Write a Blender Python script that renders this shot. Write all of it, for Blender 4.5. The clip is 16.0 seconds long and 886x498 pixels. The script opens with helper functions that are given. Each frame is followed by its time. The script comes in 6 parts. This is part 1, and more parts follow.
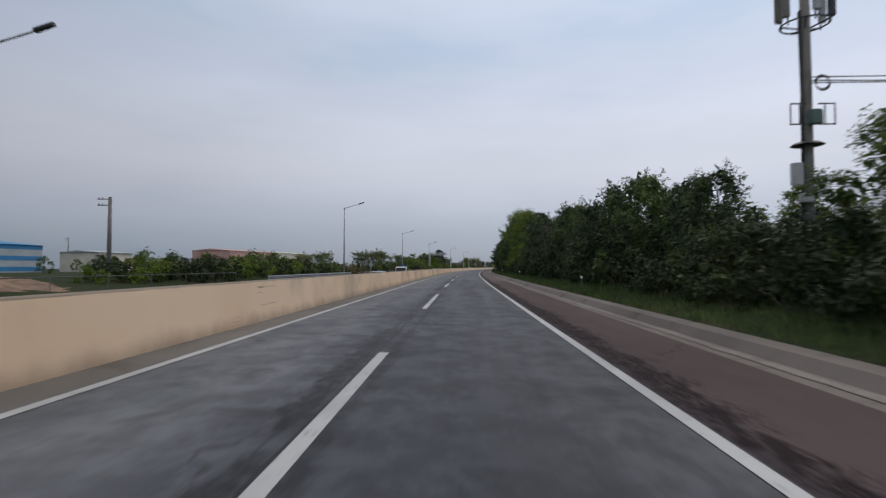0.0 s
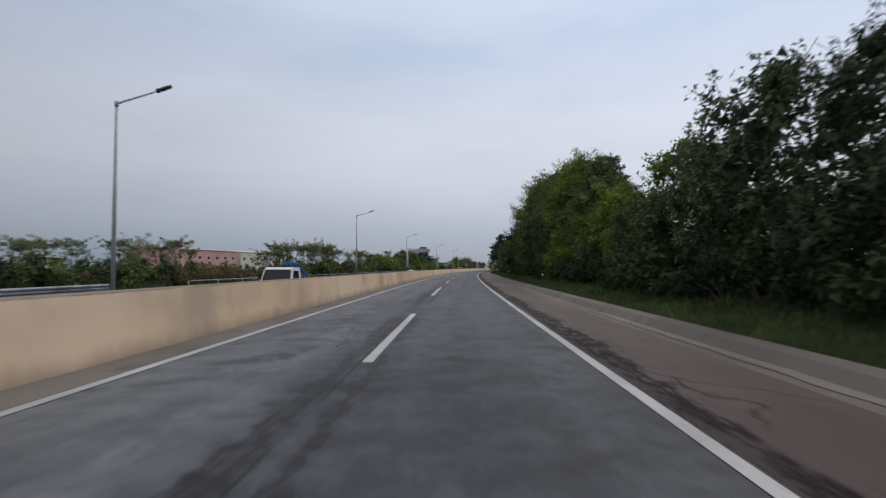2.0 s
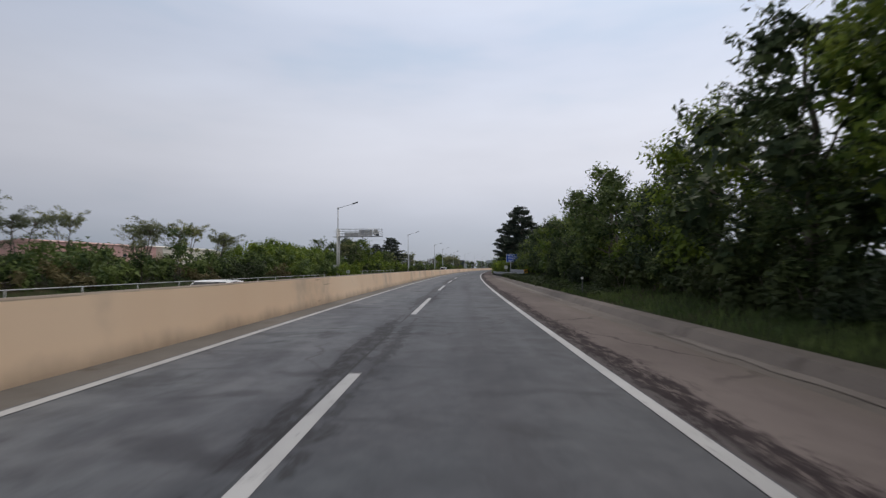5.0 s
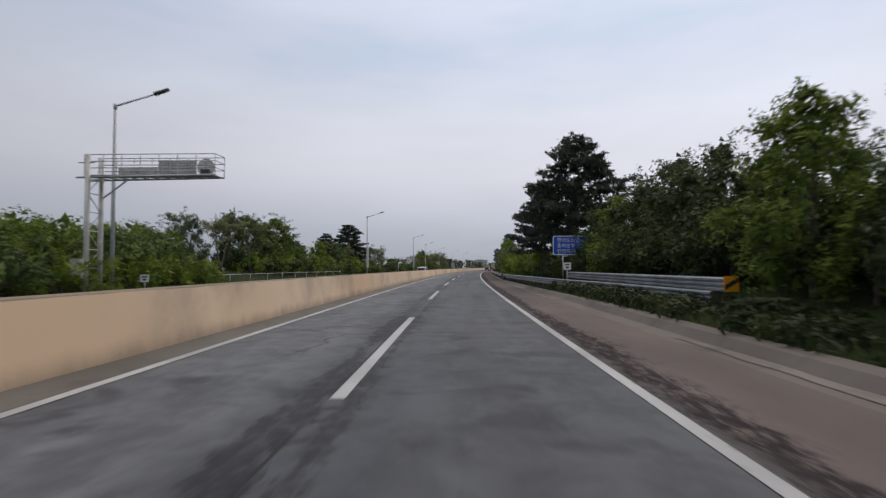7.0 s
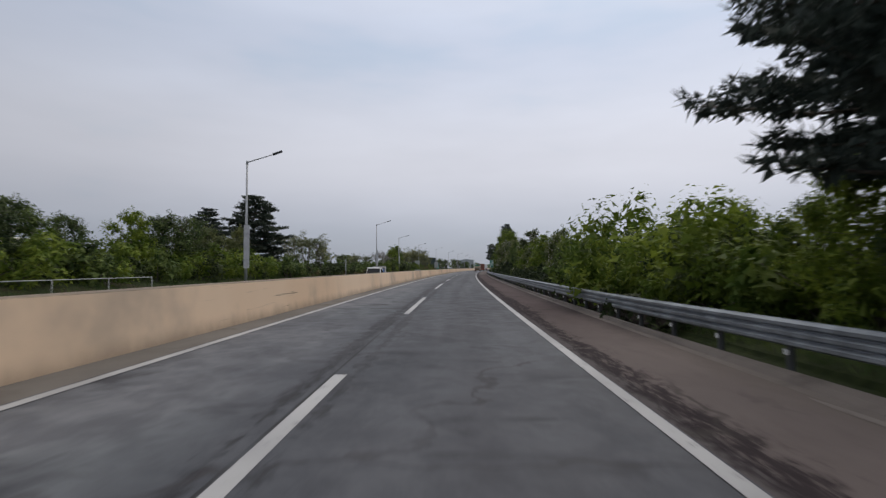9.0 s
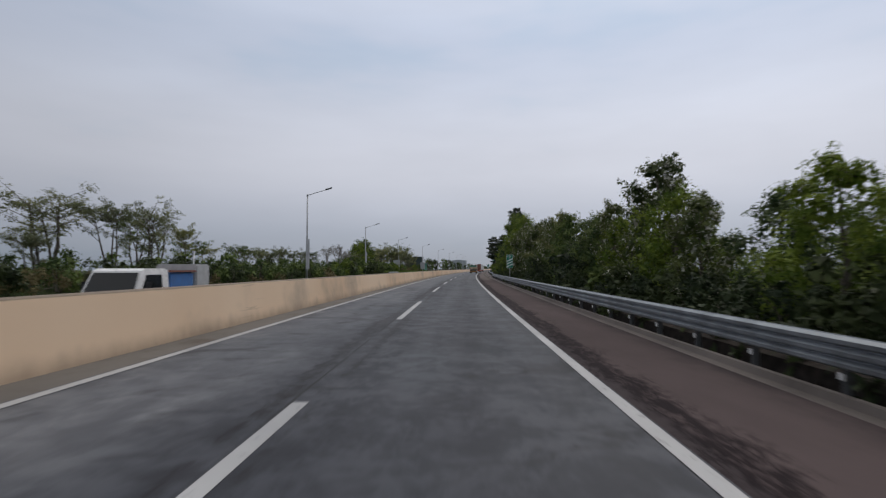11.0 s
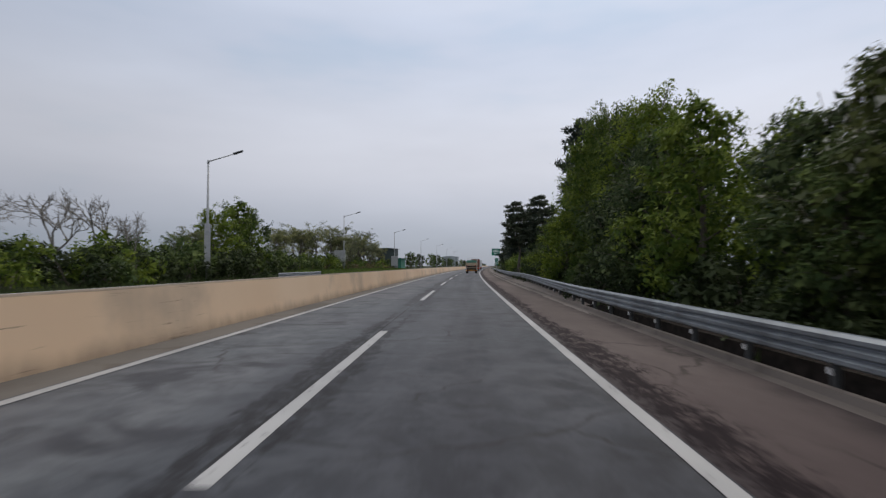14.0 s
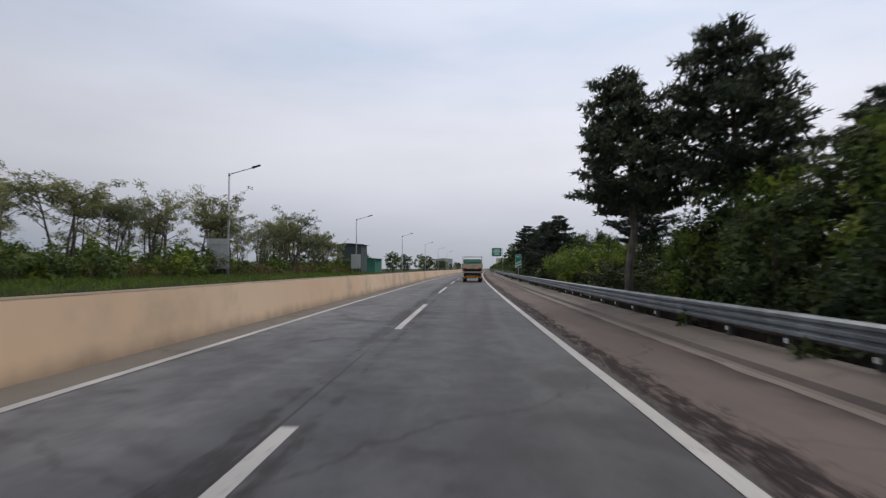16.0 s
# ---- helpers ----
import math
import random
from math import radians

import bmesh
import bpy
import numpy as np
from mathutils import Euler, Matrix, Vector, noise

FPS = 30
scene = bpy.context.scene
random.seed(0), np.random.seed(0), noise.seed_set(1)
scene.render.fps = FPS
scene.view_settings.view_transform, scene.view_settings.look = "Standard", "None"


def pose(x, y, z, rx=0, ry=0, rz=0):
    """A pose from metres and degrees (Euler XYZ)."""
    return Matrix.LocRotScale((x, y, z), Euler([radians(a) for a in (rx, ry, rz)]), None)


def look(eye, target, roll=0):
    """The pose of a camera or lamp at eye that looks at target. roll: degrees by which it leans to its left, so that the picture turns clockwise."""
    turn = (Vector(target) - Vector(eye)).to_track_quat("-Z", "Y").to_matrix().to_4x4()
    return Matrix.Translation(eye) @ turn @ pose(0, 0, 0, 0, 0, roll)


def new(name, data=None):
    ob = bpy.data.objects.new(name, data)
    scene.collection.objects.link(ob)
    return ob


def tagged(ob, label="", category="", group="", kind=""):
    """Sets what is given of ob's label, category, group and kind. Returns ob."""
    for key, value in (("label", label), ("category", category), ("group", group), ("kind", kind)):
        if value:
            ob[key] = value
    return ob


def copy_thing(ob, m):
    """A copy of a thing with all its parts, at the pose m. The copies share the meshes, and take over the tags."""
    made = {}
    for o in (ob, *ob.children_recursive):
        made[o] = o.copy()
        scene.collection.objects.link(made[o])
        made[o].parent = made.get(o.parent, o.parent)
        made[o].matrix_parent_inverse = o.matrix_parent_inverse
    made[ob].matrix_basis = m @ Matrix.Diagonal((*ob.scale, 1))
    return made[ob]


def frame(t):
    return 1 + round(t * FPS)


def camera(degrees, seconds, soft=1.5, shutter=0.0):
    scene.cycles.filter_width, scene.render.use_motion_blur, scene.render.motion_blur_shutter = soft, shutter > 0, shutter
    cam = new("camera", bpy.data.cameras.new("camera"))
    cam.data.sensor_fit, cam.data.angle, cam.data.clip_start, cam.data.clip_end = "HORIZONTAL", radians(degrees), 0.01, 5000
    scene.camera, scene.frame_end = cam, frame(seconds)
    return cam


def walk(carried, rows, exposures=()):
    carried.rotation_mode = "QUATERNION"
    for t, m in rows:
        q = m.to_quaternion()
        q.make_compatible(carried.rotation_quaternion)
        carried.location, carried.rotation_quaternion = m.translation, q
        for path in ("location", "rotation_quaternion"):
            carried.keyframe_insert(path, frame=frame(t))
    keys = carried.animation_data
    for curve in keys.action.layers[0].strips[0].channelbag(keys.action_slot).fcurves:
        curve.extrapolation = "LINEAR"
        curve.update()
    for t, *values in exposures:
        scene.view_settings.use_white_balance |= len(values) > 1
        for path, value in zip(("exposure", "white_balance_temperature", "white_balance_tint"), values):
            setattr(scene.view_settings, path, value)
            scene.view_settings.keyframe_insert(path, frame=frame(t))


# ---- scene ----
# ---------------------------------------------------------------- road plan
# The road is laid out by station s (metres along the lane line) and offset d (metres to the right).
BEND = [0.047, -0.098, -0.244, -0.341, -0.433, -0.471, -0.469, -0.475, -0.411,
        -0.322, -0.311, -0.343, -0.314, -0.25, -0.171, -0.088, -0.005]      # curvature per km, every 40 m from s = -40
STATION = np.arange(-400.0, 2601.0, 1.0)
_k = np.interp(STATION, np.arange(-40.0, 601.0, 40.0), np.array(BEND) * 1e-3)
_k[STATION < -40] = 0.0
_k[STATION > 620] = 0.0
HEADING = np.concatenate([[0.0], np.cumsum((_k[1:] + _k[:-1]) / 2)])
HEADING -= np.interp(0.0, STATION, HEADING)
_m = (HEADING[1:] + HEADING[:-1]) / 2
ROAD_X = np.concatenate([[0.0], np.cumsum(-np.sin(_m))])
ROAD_Y = np.concatenate([[0.0], np.cumsum(np.cos(_m))])
ROAD_X -= np.interp(0.0, STATION, ROAD_X)
ROAD_Y -= np.interp(0.0, STATION, ROAD_Y)


def heading(s):
    return np.interp(s, STATION, HEADING)


def spot(s, d, z=0.0):
    """The place at station s, offset d and height z."""
    a = heading(s)
    return Vector((np.interp(s, STATION, ROAD_X) + d * np.cos(a), np.interp(s, STATION, ROAD_Y) + d * np.sin(a), z))


def stand(s, d, z=0.0, turn=0.0, size=1.0):
    """A pose at that place, its y axis along the road, turned by so many degrees and scaled."""
    sc = size if isinstance(size, tuple) else (size, size, size)
    return Matrix.LocRotScale(spot(s, d, z), Euler((0, 0, float(heading(s)) + radians(turn))), Vector(sc))


# ---------------------------------------------------------------- camera
# seconds, station, offset, yaw to the road, pitch, roll
DRIVE = [
    (0.0, 0.0, 1.4, 1.983, 1.908, -0.074), (0.5, 12.757, 1.363, 1.955, 2.066, -0.124), (1.0, 25.514, 1.349, 1.791, 2.018, -0.122),
    (1.5, 38.266, 1.427, 1.559, 1.934, -0.023), (2.0, 50.974, 1.462, 1.418, 1.983, 0.003), (2.5, 63.608, 1.453, 1.378, 1.997, 0.013),
    (3.0, 76.158, 1.445, 1.473, 2.015, 0.0), (3.5, 88.585, 1.499, 1.392, 1.962, 0.134), (4.0, 100.964, 1.54, 1.35, 2.064, 0.076),
    (4.8, 120.72, 1.50, 1.40, 2.0, 0.05), (5.7, 142.83, 1.46, 1.46, 1.95, 0.03),
    (6.5, 162.388, 1.427, 1.52, 1.905, 0.02), (7.0, 174.516, 1.393, 1.321, 1.953, -0.017), (7.5, 186.605, 1.41, 1.124, 1.949, -0.109),
    (8.0, 198.645, 1.488, 1.028, 1.919, -0.027), (8.8, 217.68, 1.60, 1.05, 1.96, 0.0), (9.7, 238.54, 1.71, 1.08, 2.03, 0.0),
    (10.5, 256.736, 1.768, 1.144, 2.072, 0.006), (11.0, 267.984, 1.801, 1.395, 2.091, 0.072),
    (11.5, 279.248, 1.77, 1.642, 1.941, 0.081), (12.0, 290.524, 1.773, 1.585, 1.994, 0.058), (12.5, 301.814, 1.888, 1.679, 1.899, 0.196),
    (13.0, 313.139, 1.846, 1.648, 1.574, 0.076), (13.5, 324.467, 1.828, 1.762, 1.622, 0.014), (14.0, 335.799, 1.832, 1.926, 1.752, 0.044),
    (14.5, 347.112, 1.783, 1.931, 2.031, -0.008), (15.0, 358.434, 1.754, 2.04, 2.096, -0.086), (15.5, 369.78, 1.722, 2.10, 2.07, -0.045),
    (16.0, 381.119, 1.69, 2.16, 2.043, -0.008)]
EYE = 1.553
cam = camera(78.98, 16.0, soft=1.3, shutter=0.18)


def eye_pose(s, d, yaw, pitch, roll):
    p = spot(s, d, EYE)
    return pose(p.x, p.y, p.z, 90 + pitch, roll, math.degrees(heading(s)) + yaw)


walk(cam, [(t, eye_pose(*row)) for t, *row in DRIVE],
     [(0.0, -0.03, 6700, 11), (2.0, 0.02, 6700, 11), (4.0, 0.10, 6850, 12), (8.0, 0.09, 7000, 13), (10.5, -0.12, 6850, 12), (11.5, -0.05, 6850, 12), (13.0, -0.05, 6850, 12), (14.2, 0.03, 6900, 12), (15.0, 0.20, 6950, 12), (16.0, 0.16, 7050, 13)])

# ---------------------------------------------------------------- sky and light
SUN_UP, SUN_ROUND = 48.0, 35.0         # degrees above the horizon, degrees to the right of the road's start
world = bpy.data.worlds.new("overcast sky")
scene.world = world
world.use_nodes = True
wn, wl = world.node_tree.nodes, world.node_tree.links
wn.clear()


def wnode(kind, **inputs):
    n = wn.new(kind)
    for k, v in inputs.items():
        n.inputs[k].default_value = v
    return n


w_out = wn.new("ShaderNodeOutputWorld")
w_bg = wn.new("ShaderNodeBackground")
w_sky = wn.new("ShaderNodeTexSky")
w_sky.sky_type, w_sky.sun_disc = "NISHITA", False
w_sky.sun_elevation, w_sky.sun_rotation = radians(SUN_UP), radians(SUN_ROUND)
w_geo = wn.new("ShaderNodeTexCoord")
w_sep = wn.new("ShaderNodeSeparateXYZ")
wl.new(w_geo.outputs["Generated"], w_sep.inputs[0])
# cloud deck: dusky blue-grey low down, paler above, brightest overhead
w_ramp = wn.new("ShaderNodeValToRGB")
w_ramp.color_ramp.interpolation = "B_SPLINE"
stops = [(0.0, (0.255, 0.30, 0.375)), (0.03, (0.275, 0.325, 0.415)), (0.085, (0.36, 0.405, 0.505)), (0.17, (0.52, 0.55, 0.63)),
         (0.29, (0.57, 0.625, 0.735)), (0.43, (0.42, 0.52, 0.70)), (0.72, (1.0, 1.03, 1.10)), (1.0, (1.45, 1.45, 1.45))]
el = w_ramp.color_ramp.elements
el[0].position, el[0].color = stops[0][0], (*stops[0][1], 1)
el[1].position, el[1].color = stops[-1][0], (*stops[-1][1], 1)
for p, c in stops[1:-1]:
    e = el.new(p)
    e.color = (*c, 1)
wl.new(w_sep.outputs["Z"], w_ramp.inputs[0])
# stretched cloud streaks
w_map = wn.new("ShaderNodeMapping")
w_map.inputs["Scale"].default_value = (1.1, 1.1, 4.2)
w_noise = wnode("ShaderNodeTexNoise", Scale=1.5, Detail=4.0, Roughness=0.55)
wl.new(w_geo.outputs["Generated"], w_map.inputs[0])
wl.new(w_map.outputs[0], w_noise.inputs["Vector"])
w_cl = wn.new("ShaderNodeMapRange")
w_cl.inputs[1].default_value, w_cl.inputs[2].default_value = 0.3, 0.7
w_cl.inputs[3].default_value, w_cl.inputs[4].default_value = 0.92, 1.07
wl.new(w_noise.outputs[0], w_cl.inputs[0])
# the side of the veiled sun is paler
w_dot = wn.new("ShaderNodeVectorMath")
w_dot.operation = "DOT_PRODUCT"
w_dot.inputs[1].default_value = (math.sin(radians(SUN_ROUND)), math.cos(radians(SUN_ROUND)), 0.0)
wl.new(w_geo.outputs["Generated"], w_dot.inputs[0])
w_side = wn.new("ShaderNodeMapRange")
w_side.inputs[1].default_value, w_side.inputs[2].default_value = 0.2, 1.0
w_side.inputs[3].default_value, w_side.inputs[4].default_value = 0.78, 1.15
wl.new(w_dot.outputs["Value"], w_side.inputs[0])
w_mul = wn.new("ShaderNodeMath")
w_mul.operation = "MULTIPLY"
wl.new(w_cl.outputs[0], w_mul.inputs[0])
wl.new(w_side.outputs[0], w_mul.inputs[1])
# thin blue gaps between the cloud sheets
w_gap = wn.new("ShaderNodeMapRange")
w_gap.interpolation_type = "SMOOTHSTEP"
w_gap.inputs[1].default_value, w_gap.inputs[2].default_value, w_gap.inputs[3].default_value, w_gap.inputs[4].default_value = 0.52, 0.36, 0.0, 0.55
wl.new(w_noise.outputs[0], w_gap.inputs[0])
w_blue = wn.new("ShaderNodeMix")
w_blue.data_type, w_blue.blend_type = "RGBA", "MULTIPLY"
w_blue.inputs[7].default_value = (0.86, 0.97, 1.02, 1)
wl.new(w_gap.outputs[0], w_blue.inputs["Factor"])
wl.new(w_ramp.outputs[0], w_blue.inputs[6])
w_tone = wn.new("ShaderNodeVectorMath")
w_tone.operation = "SCALE"
wl.new(w_blue.outputs[2], w_tone.inputs[0])
wl.new(w_mul.outputs[0], w_tone.inputs["Scale"])
w_dim = wn.new("ShaderNodeVectorMath")
w_dim.operation = "SCALE"
w_dim.inputs["Scale"].default_value = 0.008
wl.new(w_sky.outputs[0], w_dim.inputs[0])
w_add = wn.new("ShaderNodeVectorMath")
wl.new(w_tone.outputs[0], w_add.inputs[0])
wl.new(w_dim.outputs[0], w_add.inputs[1])
wl.new(w_add.outputs[0], w_bg.inputs["Color"])
w_bg.inputs["Strength"].default_value = 1.0
wl.new(w_bg.outputs[0], w_out.inputs[0])

sun = new("sun", bpy.data.lights.new("sun", "SUN"))
sun.data.energy, sun.data.angle, sun.data.color = 0.9, radians(25), (1.0, 0.96, 0.9)
sun.matrix_world = look((0, 0, 60), Vector((0, 0, 60)) - Vector((math.sin(radians(SUN_ROUND)) * math.cos(radians(SUN_UP)),
                                                               math.cos(radians(SUN_ROUND)) * math.cos(radians(SUN_UP)), math.sin(radians(SUN_UP)))))


# ---------------------------------------------------------------- materials
class Mat:
    """A node material with a few short hands."""

    def __init__(self, name, rough=0.8, metal=0.0, spec=0.3):
        self.m = bpy.data.materials.new(name)
        self.m.use_nodes = True
        self.n, self.l = self.m.node_tree.nodes, self.m.node_tree.links
        self.b = self.n["Principled BSDF"]
        self.b.inputs["Roughness"].default_value = rough
        self.b.inputs["Metallic"].default_value = metal
        self.b.inputs["Specular IOR Level"].default_value = spec
        self.uvn = None

    def node(self, kind, **kw):
        n = self.n.new(kind)
        for k, v in kw.items():
            n.inputs[k.replace("_", " ")].default_value = v
        return n

    def put(self, value, socket):
        if isinstance(value, bpy.types.NodeSocket):
            self.l.new(value, socket)
        elif isinstance(value, tuple) and len(value) == 3 and socket.type == "RGBA":
            socket.default_value = (*value, 1)
        else:
            socket.default_value = value

    def math(self, op, a, b=0.0, c=0.0, clamp=False):
        n = self.n.new("ShaderNodeMath")
        n.operation, n.use_clamp = op, clamp
        for i, v in enumerate((a, b, c)):
            self.put(v, n.inputs[i])
        return n.outputs[0]

    def ramp(self, v, lo, hi, a=0.0, b=1.0):
        n = self.n.new("ShaderNodeMapRange")
        n.interpolation_type = "SMOOTHSTEP"
        for i, x in enumerate((v, lo, hi, a, b)):
            self.put(x, n.inputs[i])
        return n.outputs[0]

    def mix(self, f, a, b, mode="MIX"):
        n = self.n.new("ShaderNodeMix")
        n.data_type, n.blend_type = "RGBA", mode
        self.put(f, n.inputs["Factor"])
        self.put(a, n.inputs[6])
        self.put(b, n.inputs[7])
        return n.outputs[2]

    def road(self):
        """Offset and station of the surface in metres."""
        if self.uvn is None:
            self.uvn = self.n.new("ShaderNodeUVMap")
            self.uvn.uv_map = "road"
        return self.uvn.outputs[0]

    def world(self):
        return self.n.new("ShaderNodeNewGeometry").outputs["Position"]

    def local(self):
        return self.n.new("ShaderNodeTexCoord").outputs["Object"]

    def noise(self, at, scale, stretch=(1, 1, 1), detail=4.0, rough=0.55, dist=0.0, shift=(0, 0, 0)):
        mp = self.n.new("ShaderNodeMapping")
        mp.inputs["Scale"].default_value = stretch
        mp.inputs["Location"].default_value = shift
        self.l.new(at, mp.inputs[0])
        n = self.node("ShaderNodeTexNoise", Scale=scale, Detail=detail, Roughness=rough, Distortion=dist)
        self.l.new(mp.outputs[0], n.inputs["Vector"])
        return n.outputs[0]

    def cells(self, at, scale, stretch=(1, 1, 1), feature="DISTANCE_TO_EDGE", wobble=None):
        mp = self.n.new("ShaderNodeMapping")
        mp.inputs["Scale"].default_value = stretch
        self.l.new(at, mp.inputs[0])
        v = mp.outputs[0]
        if wobble is not None:
            ad = self.n.new("ShaderNodeVectorMath")
            self.l.new(v, ad.inputs[0])
            self.l.new(wobble, ad.inputs[1])
            v = ad.outputs[0]
        n = self.node("ShaderNodeTexVoronoi", Scale=scale)
        n.feature = feature
        self.l.new(v, n.inputs["Vector"])
        return n.outputs[0]

    def split(self, v):
        n = self.n.new("ShaderNodeSeparateXYZ")
        self.l.new(v, n.inputs[0])
        return n.outputs

    def color(self, v):
        self.put(v, self.b.inputs["Base Color"])
        return self

    def rough(self, v):
        self.put(v, self.b.inputs["Roughness"])
        return self

    def bump(self, h, strength=0.3, dist=0.01):
        n = self.node("ShaderNodeBump", Strength=strength, Distance=dist)
        self.l.new(h, n.inputs["Height"])
        self.l.new(n.outputs[0], self.b.inputs["Normal"])
        return self


def island(m):
    return m.n.new("ShaderNodeNewGeometry").outputs["Random Per Island"]


def each(m):
    return m.n.new("ShaderNodeObjectInfo").outputs["Random"]


def resurfaced(m, s, edge):
    """Two stretches of the road that were laid anew with a darker mix: up to 60 m, and 238 to 345 m."""
    w = m.math("ADD", s, m.math("MULTIPLY", edge, 4.0))
    a = m.ramp(w, 74.0, 50.0)
    b = m.math("MULTIPLY", m.ramp(w, 232.0, 246.0), m.ramp(w, 352.0, 338.0))
    return m.math("MAXIMUM", a, b)


def make_asphalt():
    m = Mat("worn asphalt", 0.75, spec=0.2)
    r = m.road()
    d, s, _ = m.split(r)
    grain = m.noise(r, 60, detail=3)
    streak = m.noise(r, 1.0, (1.1, 0.05, 1), 5, dist=0.4)
    patch = m.noise(r, 0.30, (1.0, 0.5, 1), 5, 0.6, shift=(3, 9, 0))
    c = m.mix(m.ramp(streak, 0.3, 0.7), (0.048, 0.051, 0.061), (0.070, 0.074, 0.086))
    c = m.mix(m.ramp(patch, 0.42, 0.62, 0.0, 0.75), c, (0.031, 0.034, 0.043))
    cool = m.noise(r, 0.16, (1.0, 0.8, 1), 3, 0.5, shift=(6, 2, 0))
    c = m.mix(m.ramp(cool, 0.45, 0.62, 0.0, 0.40), c, (0.052, 0.062, 0.072))
    # the inner lane is paler
    c = m.mix(m.ramp(d, -0.2, -1.6), c, m.mix(1.0, c, (1.80, 1.76, 1.66), "MULTIPLY"))
    mottle = m.noise(r, 1.5, (1.0, 0.75, 1), 7, 0.74, dist=0.3, shift=(12, 5, 0))
    c = m.mix(1.0, c, m.mix(m.ramp(mottle, 0.36, 0.64), (0.80, 0.80, 0.82), (1.36, 1.36, 1.34)), "MULTIPLY")
    # soft dark spots and smears across the lane
    blot = m.noise(r, 0.7, (0.8, 1.0, 1), 5, 0.6, dist=0.5, shift=(5, 1, 0))
    c = m.mix(m.ramp(blot, 0.54, 0.66, 0.0, 0.75), c, (0.020, 0.020, 0.026))
    smear = m.noise(r, 0.8, (0.35, 1.9, 1), 6, 0.68, dist=0.6, shift=(8, 27, 0))
    c = m.mix(m.ramp(smear, 0.61, 0.69, 0.0, 0.75), c, (0.014, 0.014, 0.017))
    c = m.mix(m.ramp(grain, 0.3, 0.75, 0.0, 0.22), c, (0.085, 0.09, 0.105))
    # dark oil line in the middle of each lane, paler wheel tracks
    for centre, depth in ((1.9, 0.40), (-1.75, 0.25)):
        off = m.math("ABSOLUTE", m.math("SUBTRACT", d, centre))
        c = m.mix(m.math("MULTIPLY", m.ramp(off, 0.55, 0.0), depth), c, (0.045, 0.046, 0.056))
        track = m.math("ABSOLUTE", m.math("SUBTRACT", off, 0.85))
        c = m.mix(m.math("MULTIPLY", m.ramp(track, 0.4, 0.0), 0.20), c, (0.080, 0.084, 0.098))
    # ragged dark seal along the lane joint, on both sides of the dashes
    edge = m.noise(r, 2.8, (1, 0.6, 1), 7, 0.72, dist=0.4)
    wide = m.noise(r, 0.11, (0.0, 1, 1), 3, shift=(0, 5, 0))
    body = m.noise(r, 5.0, (1.4, 0.6, 1), 6, 0.74, shift=(9, 3, 0))
    for centre, width, depth in ((-0.32, 0.38, 0.85), (0.20, 0.24, 0.75)):
        off = m.math("ABSOLUTE", m.math("SUBTRACT", d, centre))
        reach = m.math("ADD", m.math("MULTIPLY", m.math("SUBTRACT", edge, 0.5), 0.9), m.math("MULTIPLY", m.ramp(wide, 0.3, 0.7), width))
        seal = m.ramp(m.math("SUBTRACT", m.math("SUBTRACT", reach, 0.05), off), -0.05, 0.07)
        c = m.mix(m.math("MULTIPLY", seal, m.ramp(body, 0.38, 0.56, 0.40 * depth, depth)), c, (0.0085, 0.0075, 0.010))
    joint = m.math("ABSOLUTE", m.math("ADD", d, m.math("ADD", 0.12, m.math("MULTIPLY", m.math("SUBTRACT", edge, 0.5), 0.05))))
    c = m.mix(m.math("MULTIPLY", m.ramp(joint, 0.032, 0.008), m.ramp(m.noise(r, 0.25, (0, 1, 1), 3, shift=(0, 2, 0)), 0.40, 0.52, 0.25, 0.9)), c, (0.010, 0.010, 0.011))
    # a few wandering cracks
    wob = m.node("ShaderNodeTexNoise", Scale=0.9, Detail=4.0)
    m.l.new(r, wob.inputs["Vector"])
    for sc, st, th, rare, sh in ((0.16, (0.8, 1.0, 1), 0.006, 0.54, (0, 0, 0)), (0.34, (0.6, 1.3, 1), 0.007, 0.57, (11, 4, 0))):
        e = m.cells(r, sc, st, wobble=wob.outputs[1])
        on = m.ramp(m.noise(r, 0.10, (1, 1, 1), 2, shift=sh), rare - 0.05, rare + 0.03)
        c = m.mix(m.math("MULTIPLY", m.ramp(e, th, th * 0.3), m.math("MULTIPLY", on, 0.6)), c, (0.018, 0.013, 0.014))
    # pale scuffs
    scuff = m.noise(r, 0.8, (1, 0.5, 1), 6, 0.7, shift=(7, 2, 0))
    c = m.mix(m.ramp(scuff, 0.60, 0.76, 0.0, 0.35), c, (0.11, 0.112, 0.122))
    c = m.mix(m.math("MULTIPLY", resurfaced(m, s, edge), m.ramp(d, -2.0, 0.2, 0.0, 1.0)), c, m.mix(1.0, c, m.mix(m.ramp(mottle, 0.42, 0.58), (0.60, 0.61, 0.64), (0.84, 0.845, 0.87)), "MULTIPLY"))
    m.color(c).rough(m.ramp(streak, 0.3, 0.7, 0.60, 0.74))
    m.bump(grain, 0.35, 0.006)
    return m.m


